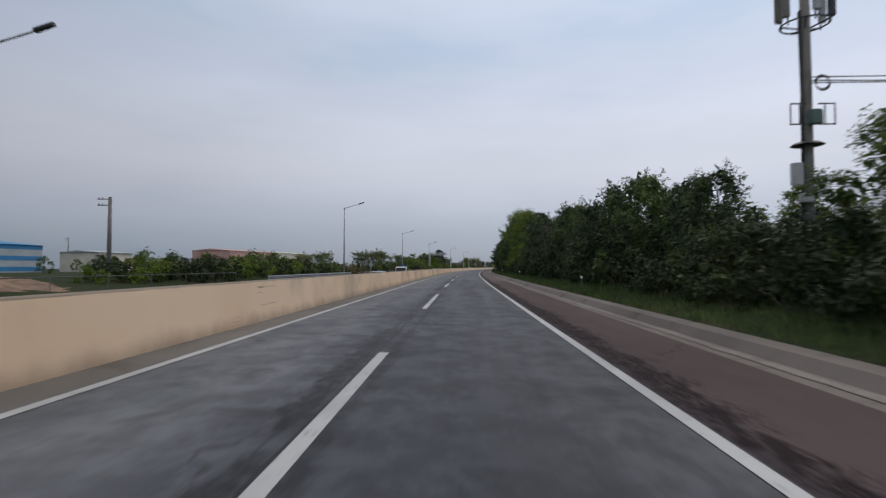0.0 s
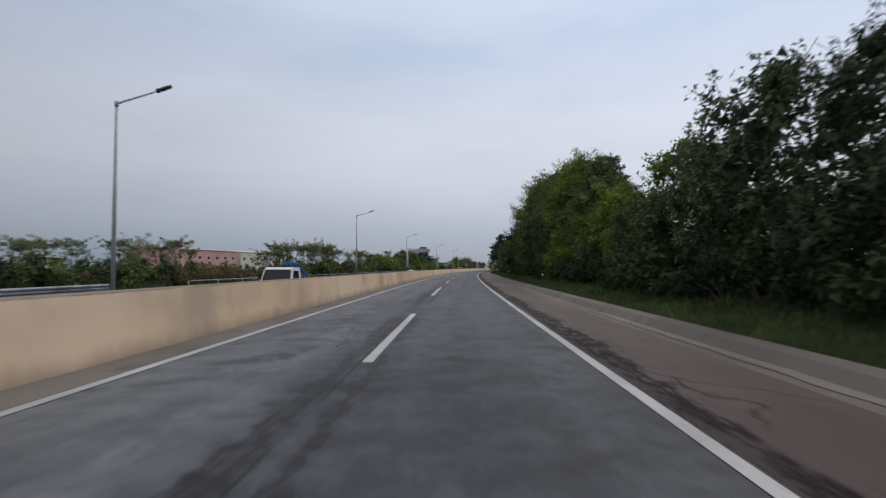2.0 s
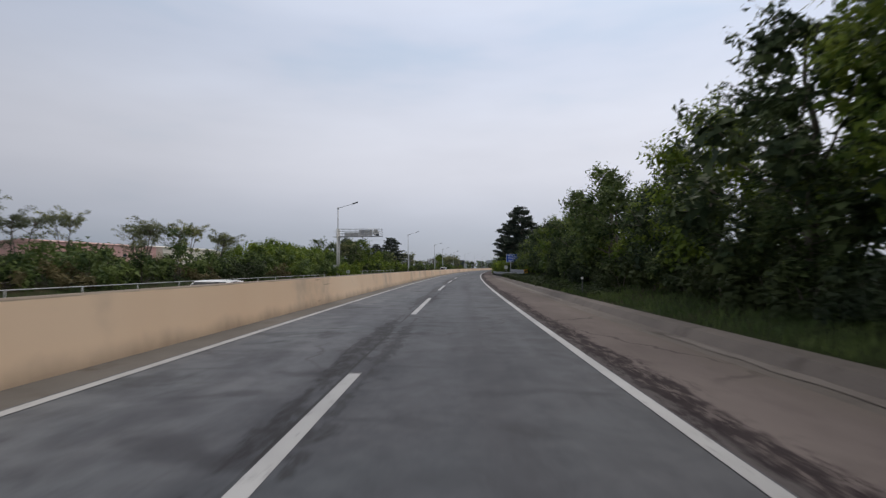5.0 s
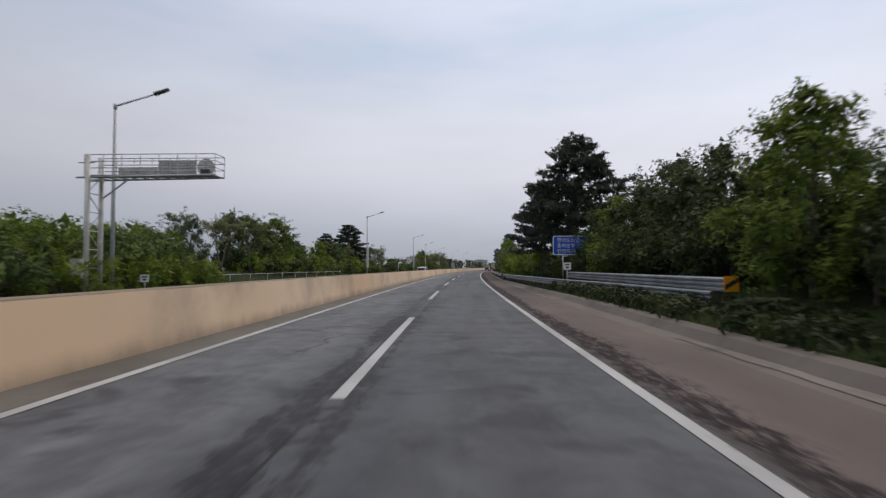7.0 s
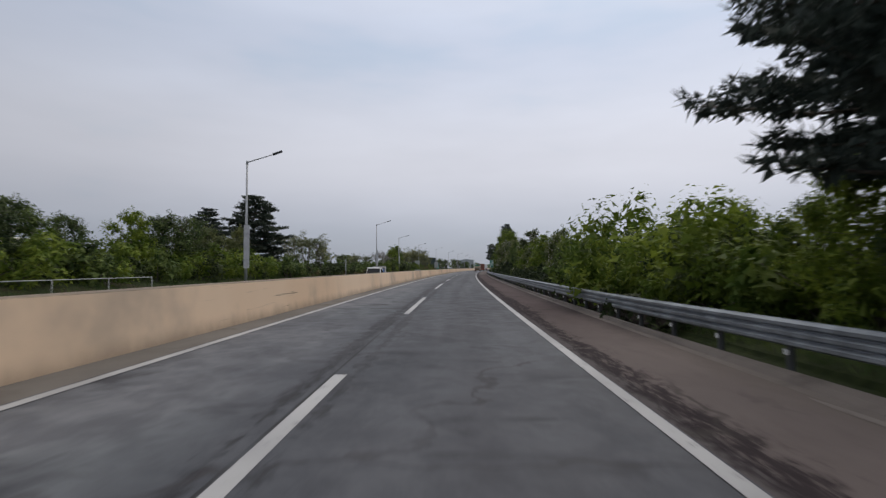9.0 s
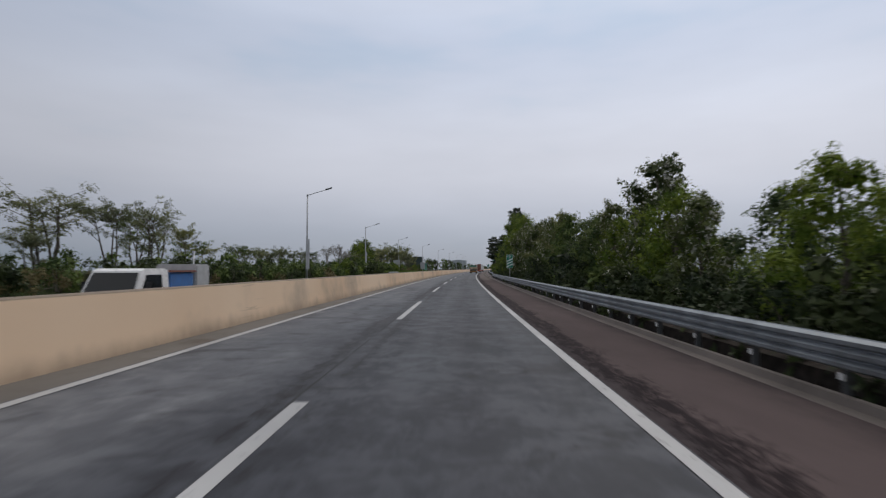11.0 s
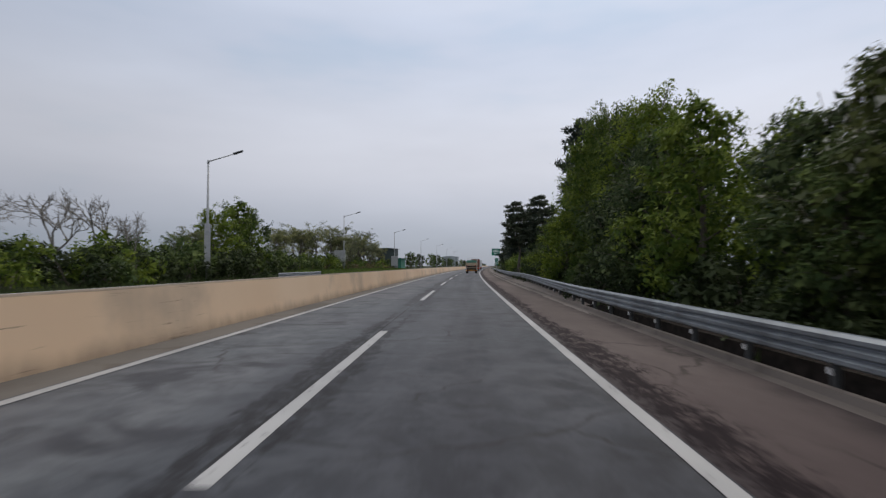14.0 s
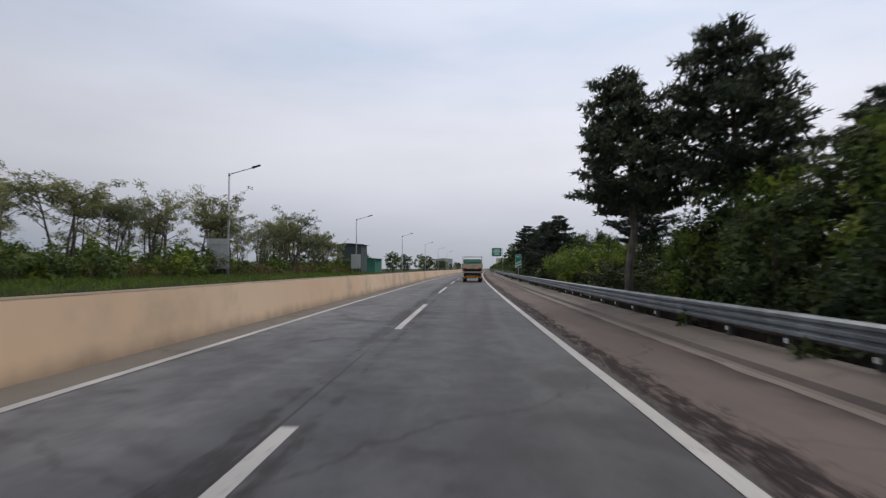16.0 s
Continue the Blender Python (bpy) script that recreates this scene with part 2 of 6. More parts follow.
def make_shoulder():
    m = Mat("brown stained shoulder", 0.92, spec=0.08)
    r = m.road()
    d, s, _ = m.split(r)
    grain = m.noise(r, 50, detail=3)
    big = m.noise(r, 0.25, (1.2, 0.35, 1), 5, 0.6)
    mid = m.noise(r, 1.4, (1.0, 0.5, 1), 6, 0.65, shift=(1, 6, 0))
    c = m.mix(m.ramp(big, 0.3, 0.7), (0.112, 0.093, 0.090), (0.172, 0.145, 0.140))
    c = m.mix(m.ramp(mid, 0.50, 0.70, 0.0, 0.35), c, (0.096, 0.079, 0.076))
    c = m.mix(m.ramp(grain, 0.3, 0.8, 0.0, 0.3), c, (0.175, 0.155, 0.150))
    edge = m.noise(r, 1.5, (1, 0.7, 1), 6, 0.68)
    wide = m.noise(r, 0.10, (0.0, 1, 1), 3)
    # grey strip next to the line, then a crumbling dark seam, then loose strands
    c = m.mix(m.ramp(m.math("ADD", d, m.math("MULTIPLY", edge, 0.25)), 4.22, 4.06), c, (0.092, 0.083, 0.085))
    off = m.math("ABSOLUTE", m.math("SUBTRACT", d, m.math("ADD", 4.02, m.math("MULTIPLY", wide, 0.22))))
    reach = m.math("ADD", m.math("MULTIPLY", m.math("SUBTRACT", edge, 0.5), 0.75), m.math("MULTIPLY", m.ramp(wide, 0.25, 0.7), 0.20))
    seam = m.ramp(m.math("SUBTRACT", m.math("ADD", reach, 0.10), off), -0.05, 0.06)
    shake = m.node("ShaderNodeTexNoise", Scale=2.5, Detail=4.0)
    m.l.new(r, shake.inputs["Vector"])
    cell = m.ramp(m.cells(r, 4.5, (1.2, 0.40, 1), wobble=shake.outputs[1]), 0.13, 0.03)
    body = m.ramp(m.noise(r, 4.5, (1.4, 0.4, 1), 5, 0.7, shift=(2, 2, 0)), 0.42, 0.54, 0.25, 1.0)
    c = m.mix(m.math("MULTIPLY", seam, m.math("MULTIPLY", m.math("MAXIMUM", body, cell), 0.90)), c, (0.022, 0.017, 0.020))
    strands = m.ramp(m.math("SUBTRACT", m.math("ADD", m.math("MULTIPLY", wide, 1.3), m.math("MULTIPLY", edge, 0.6)), m.math("SUBTRACT", d, 3.80)), 0.05, 0.35)
    c = m.mix(m.math("MULTIPLY", m.math("MULTIPLY", strands, cell), m.ramp(mid, 0.42, 0.56, 0.0, 0.8)), c, (0.024, 0.018, 0.021))
    # cracks across and along
    wob = m.node("ShaderNodeTexNoise", Scale=0.9, Detail=4.0)
    m.l.new(r, wob.inputs["Vector"])
    e = m.cells(r, 0.22, (1.0, 0.6, 1), wobble=wob.outputs[1])
    c = m.mix(m.math("MULTIPLY", m.ramp(e, 0.010, 0.004), m.ramp(m.noise(r, 0.1, detail=2), 0.5, 0.6, 0.0, 0.7)), c, (0.05, 0.045, 0.042))
    # dust at the open kerb; a damp dark streak below the crash rail
    late = m.ramp(s, 225.0, 245.0)
    near = m.ramp(m.math("ADD", d, m.math("MULTIPLY", edge, 0.8)), 5.6, 6.6)
    c = m.mix(m.math("MULTIPLY", near, m.math("SUBTRACT", 0.5, m.math("MULTIPLY", late, 0.5))), c, (0.15, 0.13, 0.115))
    c = m.mix(resurfaced(m, s, edge), c, m.mix(1.0, c, (0.54, 0.49, 0.515), "MULTIPLY"))
    c = m.mix(m.math("MULTIPLY", m.math("MULTIPLY", near, late), m.ramp(mid, 0.35, 0.60, 0.3, 0.85)), c, (0.034, 0.029, 0.031))
    m.color(c)
    m.bump(grain, 0.3, 0.006)
    return m.m


def make_concrete(name, a, b, stain=(0.10, 0.085, 0.07), amount=0.5, run=None):
    m = Mat(name, 0.85)
    r = m.road() if run else m.local()
    fine = m.noise(r, 30, detail=4)
    big = m.noise(r, 0.35, (1.0, 0.6, 1.0), 5, 0.6)
    c = m.mix(m.ramp(big, 0.3, 0.7), a, b)
    c = m.mix(m.ramp(fine, 0.35, 0.8, 0.0, 0.25), c, tuple(min(1, x * 1.25) for x in b))
    st = m.noise(r, 1.1, (0.8, 0.8, 0.8), 6, 0.65, dist=0.5, shift=(4, 4, 0))
    c = m.mix(m.ramp(st, 0.52, 0.72, 0.0, amount), c, stain)
    m.color(c)
    m.bump(fine, 0.25, 0.004)
    return m.m


def make_barrier():
    """Buff painted concrete: v runs along, u up the face."""
    m = Mat("buff painted concrete", 0.8)
    r = m.road()
    u, s, _ = m.split(r)
    fine = m.noise(r, 25, detail=4)
    big = m.noise(r, 0.08, (0.4, 1, 1), 4, 0.55)
    c = m.mix(m.ramp(big, 0.35, 0.65), (0.70, 0.505, 0.345), (0.78, 0.60, 0.44))
    soot = m.noise(r, 0.22, (1.0, 1, 1), 5, 0.6, shift=(1, 8, 0))
    c = m.mix(m.ramp(soot, 0.48, 0.70, 0.0, 0.6), c, (0.30, 0.25, 0.205))
    # splash dirt rising from the foot, in uneven fingers
    finger = m.noise(r, 0.7, (0.4, 1.0, 1), 6, 0.7, shift=(0, 3, 0))
    height = m.math("ADD", 0.05, m.math("MULTIPLY", m.ramp(finger, 0.25, 0.85), 0.30))
    c = m.mix(m.math("MULTIPLY", m.ramp(m.math("SUBTRACT", height, u), -0.22, 0.26), 0.72), c, (0.24, 0.18, 0.135))
    scrape = m.noise(r, 1.0, (9.0, 0.35, 1), 5, 0.7, shift=(3, 1, 0))
    on = m.ramp(m.noise(r, 0.07, (0.2, 1, 1), 2, shift=(2, 6, 0)), 0.55, 0.65)
    c = m.mix(m.math("MULTIPLY", m.ramp(scrape, 0.60, 0.68), m.math("MULTIPLY", on, 0.8)), c, (0.11, 0.085, 0.07))
    # top ledge coloured darker, to offset the sky light it catches
    ledge_dim = m.noise(r, 0.5, (1.0, 1.0, 1), 5, 0.65, shift=(6, 2, 0))
    c = m.mix(m.math("MULTIPLY", m.ramp(m.math("ADD", u, m.math("MULTIPLY", ledge_dim, 0.05)), 1.135, 1.16), 0.9), c, (0.13, 0.108, 0.09))
    m.color(m.mix(m.ramp(fine, 0.3, 0.8, 0.0, 0.15), c, (0.68, 0.54, 0.41)))
    m.bump(fine, 0.2, 0.004)
    return m.m


def make_paint_line():
    m = Mat("worn white road paint", 0.6)
    r = m.road()
    wear = m.noise(r, 9.0, (1, 0.35, 1), 5, 0.7)
    big = m.noise(r, 0.6, (1, 0.6, 1), 3)
    c = m.mix(m.ramp(big, 0.3, 0.7), (0.30, 0.305, 0.315), (0.42, 0.425, 0.435))
    c = m.mix(m.ramp(wear, 0.56, 0.72, 0.0, 0.75), c, (0.11, 0.11, 0.115))
    m.color(c)
    return m.m


def make_ground():
    m = Mat("rough grass and soil", 0.95, spec=0.1)
    p = m.world()
    a = m.noise(p, 0.18, detail=6)
    b = m.noise(p, 2.5, detail=6, rough=0.7)
    c = m.mix(m.ramp(b, 0.3, 0.7), (0.014, 0.022, 0.008), (0.030, 0.042, 0.014))
    c = m.mix(m.ramp(a, 0.50, 0.66, 0.0, 0.7), c, (0.045, 0.034, 0.022))
    m.color(c)
    m.bump(b, 0.8, 0.08)
    return m.m


def make_leaf(name, a, b, c3, pale=0.0, clear=0.3):
    """Leaves: three hues spread leaf by leaf and tree by tree, partly letting light through."""
    m = Mat(name, 0.6, spec=0.12)
    i, e = island(m), each(m)
    tuft = m.ramp(m.noise(m.local(), 1.1, detail=3, shift=(3, 1, 2)), 0.40, 0.60)
    c = m.mix(m.math("ADD", m.math("MULTIPLY", tuft, 0.82), m.math("MULTIPLY", i, 0.18)), a, b)
    c = m.mix(m.ramp(e, 0.35, 1.0, 0.0, 0.4), c, c3)
    c = m.mix(1.0, c, m.mix(e, (0.72, 0.74, 0.85), (1.35, 1.30, 1.0)), "MULTIPLY")
    p = m.noise(m.local(), 0.7, detail=3)
    c = m.mix(m.ramp(p, 0.42, 0.62, 0.0, 0.55), c, tuple(x * 0.7 for x in a))
    if pale:
        c = m.mix(m.math("GREATER_THAN", i, 1 - pale), c, (0.55, 0.55, 0.48))
    m.color(c)
    tr = m.n.new("ShaderNodeBsdfTranslucent")
    m.l.new(c, tr.inputs[0])
    mx = m.n.new("ShaderNodeMixShader")
    mx.inputs[0].default_value = clear
    m.l.new(m.b.outputs[0], mx.inputs[1])
    m.l.new(tr.outputs[0], mx.inputs[2])
    m.l.new(mx.outputs[0], m.n["Material Output"].inputs[0])
    return m.m


def make_plain(name, c, rough=0.6, metal=0.0, spread=0.15, scale=4.0, spec=0.4):
    m = Mat(name, rough, metal, spec)
    p = m.noise(m.local(), scale, detail=5, rough=0.6)
    lo = tuple(x * (1 - spread) for x in c)
    hi = tuple(min(1.0, x * (1 + spread)) for x in c)
    m.color(m.mix(m.ramp(p, 0.3, 0.7), lo, hi))
    m.rough(m.ramp(p, 0.3, 0.7, max(0.03, rough - 0.08), min(1, rough + 0.1)))
    return m.m


def make_bark():
    m = Mat("grey brown bark", 0.9)
    p = m.noise(m.local(), 6.0, (1, 1, 0.25), 6, 0.65)
    m.color(m.mix(m.ramp(p, 0.3, 0.7), (0.055, 0.046, 0.038), (0.17, 0.15, 0.13)))
    m.bump(p, 0.7, 0.03)
    return m.m


def make_glass():
    m = Mat("dark vehicle glass", 0.08, spec=0.3)
    m.color((0.012, 0.015, 0.02))
    return m.m


ASPHALT, SHOULDER, BARRIER, LINE, GROUND = make_asphalt(), make_shoulder(), make_barrier(), make_paint_line(), make_ground()
GUTTER = make_concrete("grey gutter concrete", (0.098, 0.090, 0.084), (0.150, 0.138, 0.126), stain=(0.085, 0.066, 0.054), amount=0.85, run=True)
KERB = make_concrete("brown kerb concrete", (0.095, 0.082, 0.076), (0.150, 0.130, 0.120), stain=(0.06, 0.05, 0.046), amount=0.7, run=True)
PALE = make_concrete("pale worn concrete", (0.125, 0.108, 0.10), (0.20, 0.178, 0.165), stain=(0.085, 0.07, 0.065), amount=0.95, run=True)
POLE_CONC = make_concrete("weathered pole concrete", (0.15, 0.145, 0.135), (0.23, 0.22, 0.205))
GALV = make_plain("galvanised steel", (0.40, 0.42, 0.44), 0.42, 0.75, 0.18, 3.0)
RAIL = make_plain("weathered guard rail steel", (0.21, 0.235, 0.26), 0.52, 0.5, 0.3, 1.5)
LAMP_GREY = make_plain("grey painted steel", (0.40, 0.415, 0.43), 0.5, 0.1, 0.12)
PANEL_PALE = make_plain("pale grey enamelled steel", (0.50, 0.49, 0.47), 0.5, 0.1, 0.14, 2.0)
DARK_STEEL = make_plain("dark weathered steel", (0.07, 0.075, 0.08), 0.6, 0.4)
WHITE_PAINT = make_plain("white enamel", (0.72, 0.73, 0.74), 0.35, 0.0, 0.06)
SIGN_BLUE = make_plain("blue sign sheeting", (0.010, 0.075, 0.42), 0.45, 0.0, 0.08)
SIGN_GREEN = make_plain("green sign sheeting", (0.006, 0.20, 0.135), 0.45, 0.0, 0.10)
SIGN_WHITE = make_plain("white sign sheeting", (0.70, 0.74, 0.74), 0.45, 0.0, 0.05)
YELLOW = make_plain("amber reflective sheeting", (0.75, 0.33, 0.02), 0.45, 0.0, 0.08)
# soil with the shade under the crash rail put into its colour
SHADE_SOIL = make_plain("soil blackened for shade", (0.024, 0.020, 0.018), 0.95, 0.0, 0.5, 6.0, 0.1)
BLACK = make_plain("black rubber and paint", (0.018, 0.018, 0.02), 0.6, 0.0, 0.2)
REFLECT = make_plain("white reflector", (0.75, 0.76, 0.78), 0.25, 0.0, 0.05)
BARK = make_bark()
LEAF = make_leaf("broad leaves", (0.036, 0.066, 0.026), (0.165, 0.215, 0.072), (0.066, 0.112, 0.050), clear=0.28)
# darker copy of the broad leaves: shade of the near wood as colour
LEAF_HALF_SHADE = make_leaf("green leaves darkened for shade", (0.030, 0.052, 0.028), (0.112, 0.150, 0.066), (0.040, 0.066, 0.038), clear=0.22)
# low leaf albedo: the deep shade under the wood is in this colour
LEAF_SHADED = make_leaf("undergrowth leaves darkened for shade", (0.020, 0.034, 0.017), (0.056, 0.080, 0.034), (0.044, 0.054, 0.028), clear=0.2)
LEAF_BRIGHT = make_leaf("fresh yellow green leaves", (0.055, 0.105, 0.022), (0.205, 0.262, 0.052), (0.130, 0.180, 0.030), clear=0.32)
LEAF_GREY = make_leaf("dusty grey green leaves", (0.090, 0.118, 0.060), (0.225, 0.245, 0.125), (0.165, 0.175, 0.090), clear=0.4)
LEAF_PALE = make_leaf("pale feathery leaves", (0.120, 0.145, 0.080), (0.290, 0.305, 0.170), (0.210, 0.215, 0.120), clear=0.45)
LEAF_BLOOM = make_leaf("leaves with white blossom", (0.060, 0.088, 0.034), (0.150, 0.175, 0.068), (0.110, 0.128, 0.052), pale=0.13)
NEEDLE = make_leaf("dark pine needles", (0.036, 0.052, 0.044), (0.092, 0.112, 0.088), (0.060, 0.078, 0.064), clear=0.25)
DRY = make_leaf("dry brown weeds", (0.105, 0.088, 0.052), (0.185, 0.155, 0.095), (0.095, 0.100, 0.050))
GRASS = make_leaf("verge grass", (0.052, 0.086, 0.036), (0.110, 0.150, 0.060), (0.072, 0.110, 0.048))
GRASS_BRIGHT = make_leaf("bright verge grass", (0.085, 0.150, 0.030), (0.170, 0.240, 0.055), (0.120, 0.180, 0.045))


# ---------------------------------------------------------------- mesh helpers
def mesh(name, verts, faces, mat, smooth=False):
    me = bpy.data.meshes.new(name)
    me.from_pydata([tuple(v) for v in verts], [], faces)
    me.materials.append(mat)
    if smooth:
        me.polygons.foreach_set("use_smooth", [True] * len(me.polygons))
    me.update()
    return me


def part(name, me, parent=None, label="", m=None):
    """One mesh object, under a thing or part where one is given."""
    ob = new(name, me)
    if parent is not None:
        ob.parent = parent
    if m is not None:
        ob.matrix_basis = m
    if label:
        ob["label"] = label
    return ob


def thing(name, label, category, group="", kind="", m=None):
    ob = new(name)
    tagged(ob, label, category, group, kind)
    if m is not None:
        ob.matrix_basis = m
    return ob


def join(*pieces):
    """Joins (verts, faces) pairs."""
    V, F, o = [], [], 0
    for v, f in pieces:
        V += [tuple(x) for x in v]
        F += [tuple(i + o for i in q) for q in f]
        o += len(v)
    return V, F


def box(cx, cy, cz, sx, sy, sz, taper=1.0, bevel=0.0):
    """A box round a centre, narrowing to its top, its edges cut by a bevel."""
    if bevel <= 0:
        v = []
        for z, k in ((-0.5, 1.0), (0.5, taper)):
            v += [(cx + x * sx * k, cy + y * sy * k, cz + z * sz) for x, y in ((-0.5, -0.5), (0.5, -0.5), (0.5, 0.5), (-0.5, 0.5))]
        return v, [(3, 2, 1, 0), (4, 5, 6, 7), (0, 1, 5, 4), (1, 2, 6, 5), (2, 3, 7, 6), (3, 0, 4, 7)]
    bm = bmesh.new()
    bmesh.ops.create_cube(bm, size=1.0)
    for v in bm.verts:
        k = taper if v.co.z > 0 else 1.0
        v.co = (cx + v.co.x * sx * k, cy + v.co.y * sy * k, cz + v.co.z * sz)
    bmesh.ops.bevel(bm, geom=bm.edges[:], offset=bevel, segments=2, affect="EDGES", clamp_overlap=True)
    bm.verts.index_update()
    out = [tuple(v.co) for v in bm.verts], [tuple(v.index for v in f.verts) for f in bm.faces]
    bm.free()
    return out


def tube(points, radii, sides=8, caps=True):
    """A round bar along points."""
    pts = [Vector(p) for p in points]
    if not isinstance(radii, (list, tuple)):
        radii = [radii] * len(pts)
    V, F = [], []
    up = Vector((0.31, 0.17, 0.93))
    for i, p in enumerate(pts):
        t = (pts[min(i + 1, len(pts) - 1)] - pts[max(i - 1, 0)]).normalized()
        a = t.cross(up)
        if a.length < 0.15:
            a = t.cross(Vector((1, 0, 0)))
        a.normalize()
        b = t.cross(a)
        for k in range(sides):
            w = 2 * math.pi * k / sides
            V.append(tuple(p + (a * math.cos(w) + b * math.sin(w)) * radii[i]))
    for i in range(len(pts) - 1):
        for k in range(sides):
            q = (k + 1) % sides
            F.append((i * sides + k, i * sides + q, (i + 1) * sides + q, (i + 1) * sides + k))
    if caps:
        F.append(tuple(range(sides))[::-1])
        F.append(tuple((len(pts) - 1) * sides + k for k in range(sides)))
    return V, F


def prism(outline, x0, x1):
    """An outline in (y, z), drawn out along x."""
    n = len(outline)
    V = [(x0, y, z) for y, z in outline] + [(x1, y, z) for y, z in outline]
    F = [(i, (i + 1) % n, n + (i + 1) % n, n + i) for i in range(n)]
    return V, F + [tuple(range(n))[::-1], tuple(range(n, 2 * n))]


def ribbon(name, profile, s0, s1, step, mat, wave=0.0, closed=False, along=None, seed=0):
    """A strip along the road with a profile of (offset, height); road uv in metres."""
    n = max(2, int(round((s1 - s0) / step)) + 1)
    st = np.linspace(s0, s1, n)
    if callable(profile):
        rows = [profile(s) for s in st]
    else:
        rows = [profile] * n
    k = len(rows[0])
    V, U = [], []
    for s, pr in zip(st, rows):
        length = 0.0
        for j, (d, z) in enumerate(pr):
            if wave:
                z = z + wave * noise.noise((s * 0.07, d * 0.15, seed))
            V.append(spot(s, d, z))
            if along is not None:
                length = z
            U.append((length if along is not None else d, s))
    F = []
    for i in range(n - 1):
        for j in range(k - (0 if closed else 1)):
            q = (j + 1) % k
            F.append((i * k + j, i * k + q, (i + 1) * k + q, (i + 1) * k + j))
    if closed:
        F.append(tuple(range(k))[::-1])
        F.append(tuple((n - 1) * k + j for j in range(k)))
    me = mesh(name, V, F, mat)
    uv = me.uv_layers.new(name="road")
    idx = np.empty(len(me.loops), dtype=np.int32)
    me.loops.foreach_get("vertex_index", idx)
    uv.data.foreach_set("uv", np.array(U, dtype=np.float32)[idx].ravel())
    return me


# ---------------------------------------------------------------- ground and carriageways
S0, S1 = -60.0, 1500.0


def ground_profile(s):
    """The land across the road: low on the far left, a bank on the right."""
    bank = np.interp(s, [-60, 0, 60, 110, 150, 175, 200, 225, 260, 330, 380, 420, 480, 700], [1.5, 1.5, 1.5, 1.7, 1.7, 1.8, 1.7, 0.8, 0.3, 0.4, 0.6, 0.3, 0.2, 0.2])
    left = np.interp(s, [-60, 20, 60, 110, 175, 190, 212, 228, 260, 420, 700], [0.5, 0.6, 0.8, 0.7, 1.2, 2.0, 2.0, 1.6, 0.9, 0.6, 0.3])
    low = np.interp(s, [215, 240], [0.0, 0.22])
    rise = np.interp(s, [385, 405, 460, 540], [0.0, 0.55, 0.5, 0.0])
    return [(-1500, -6), (-300, -1.5), (-70, 0.2), (-34, left * 0.9), (-26, left), (-20, left * 0.55 + rise * 0.75), (-16.2, -0.05 + rise), (-15.2, -0.32), (-14.4, -0.52), (-5.0, -0.52), (-4.5, -0.12),
            (6.2, -0.12), (7.12, -0.08), (7.2, 0.16 - low), (9.2, 0.25 + bank * 0.12 - low), (12, 0.3 + bank * 0.5), (17, 0.3 + bank), (26, 0.3 + bank * 0.9), (70, 0.8), (300, 0.6), (1500, 0.0)]


ground = tagged(part("ground", ribbon("ground", ground_profile, -380, 2500, 8, GROUND, wave=0.10)), "rough grass and soil verge and fields beside the road", "ground", kind="structure")
road = tagged(part("road", ribbon("road", [(-3.50, 0.0), (-1.7, 0.012), (0, 0.012), (1.8, 0.012), (3.80, 0.0)], S0, S1, 5, ASPHALT)),
              "worn dark grey asphalt carriageway with two lanes", "road", kind="structure")
shoulder = tagged(part("road_shoulder", ribbon("road_shoulder", [(3.80, 0.0), (5.0, -0.01), (6.0, -0.02)], S0, S1, 5, SHOULDER)),
                  "brownish stained hard shoulder with a crumbling edge", "road shoulder", kind="structure")
left_gutter = tagged(part("gutter", ribbon("gutter", [(-4.30, 0.012), (-3.50, 0.0)], S0, S1, 5, GUTTER)), "grey concrete strip at the foot of the median barrier", "gutter", kind="structure")
oncoming = tagged(part("opposite_road", ribbon("opposite_road", [(-14.5, -0.42), (-9.5, -0.39), (-4.79, -0.40)], S0, S1, 5, ASPHALT)),
                  "worn asphalt of the opposite carriageway behind the barrier", "road", kind="structure")
barrier = tagged(part("median_barrier", ribbon("median_barrier", [(-4.24, -0.05), (-4.255, 0.10), (-4.30, 0.50), (-4.365, 1.13), (-4.40, 1.155), (-4.58, 1.155), (-4.62, 1.13), (-4.70, 0.5), (-4.78, -0.30), (-4.79, -0.50)],
                                         S0, S1, 5, BARRIER, along="z")), "buff painted concrete median barrier with dirt stains", "barrier", kind="structure")


def gutter_profile(s):
    k = np.interp(s, [-60, 196, 236, 1500], [0.0, 0.0, 1.0, 1.0])
    return [(6.0, -0.02), (6.22 - 0.07 * k, -0.035 + 0.035 * k), (6.62 - 0.43 * k, -0.03 + 0.12 * k), (6.80 - 0.50 * k, 0.16 - 0.07 * k), (7.16 - 0.83 * k, 0.20 - 0.14 * k), (7.2 - 0.85 * k, -0.08)]


kerb = tagged(part("kerb", ribbon("kerb", gutter_profile, S0, 900, 4, KERB)), "low brown concrete kerb and gutter at the verge", "kerb", kind="structure")
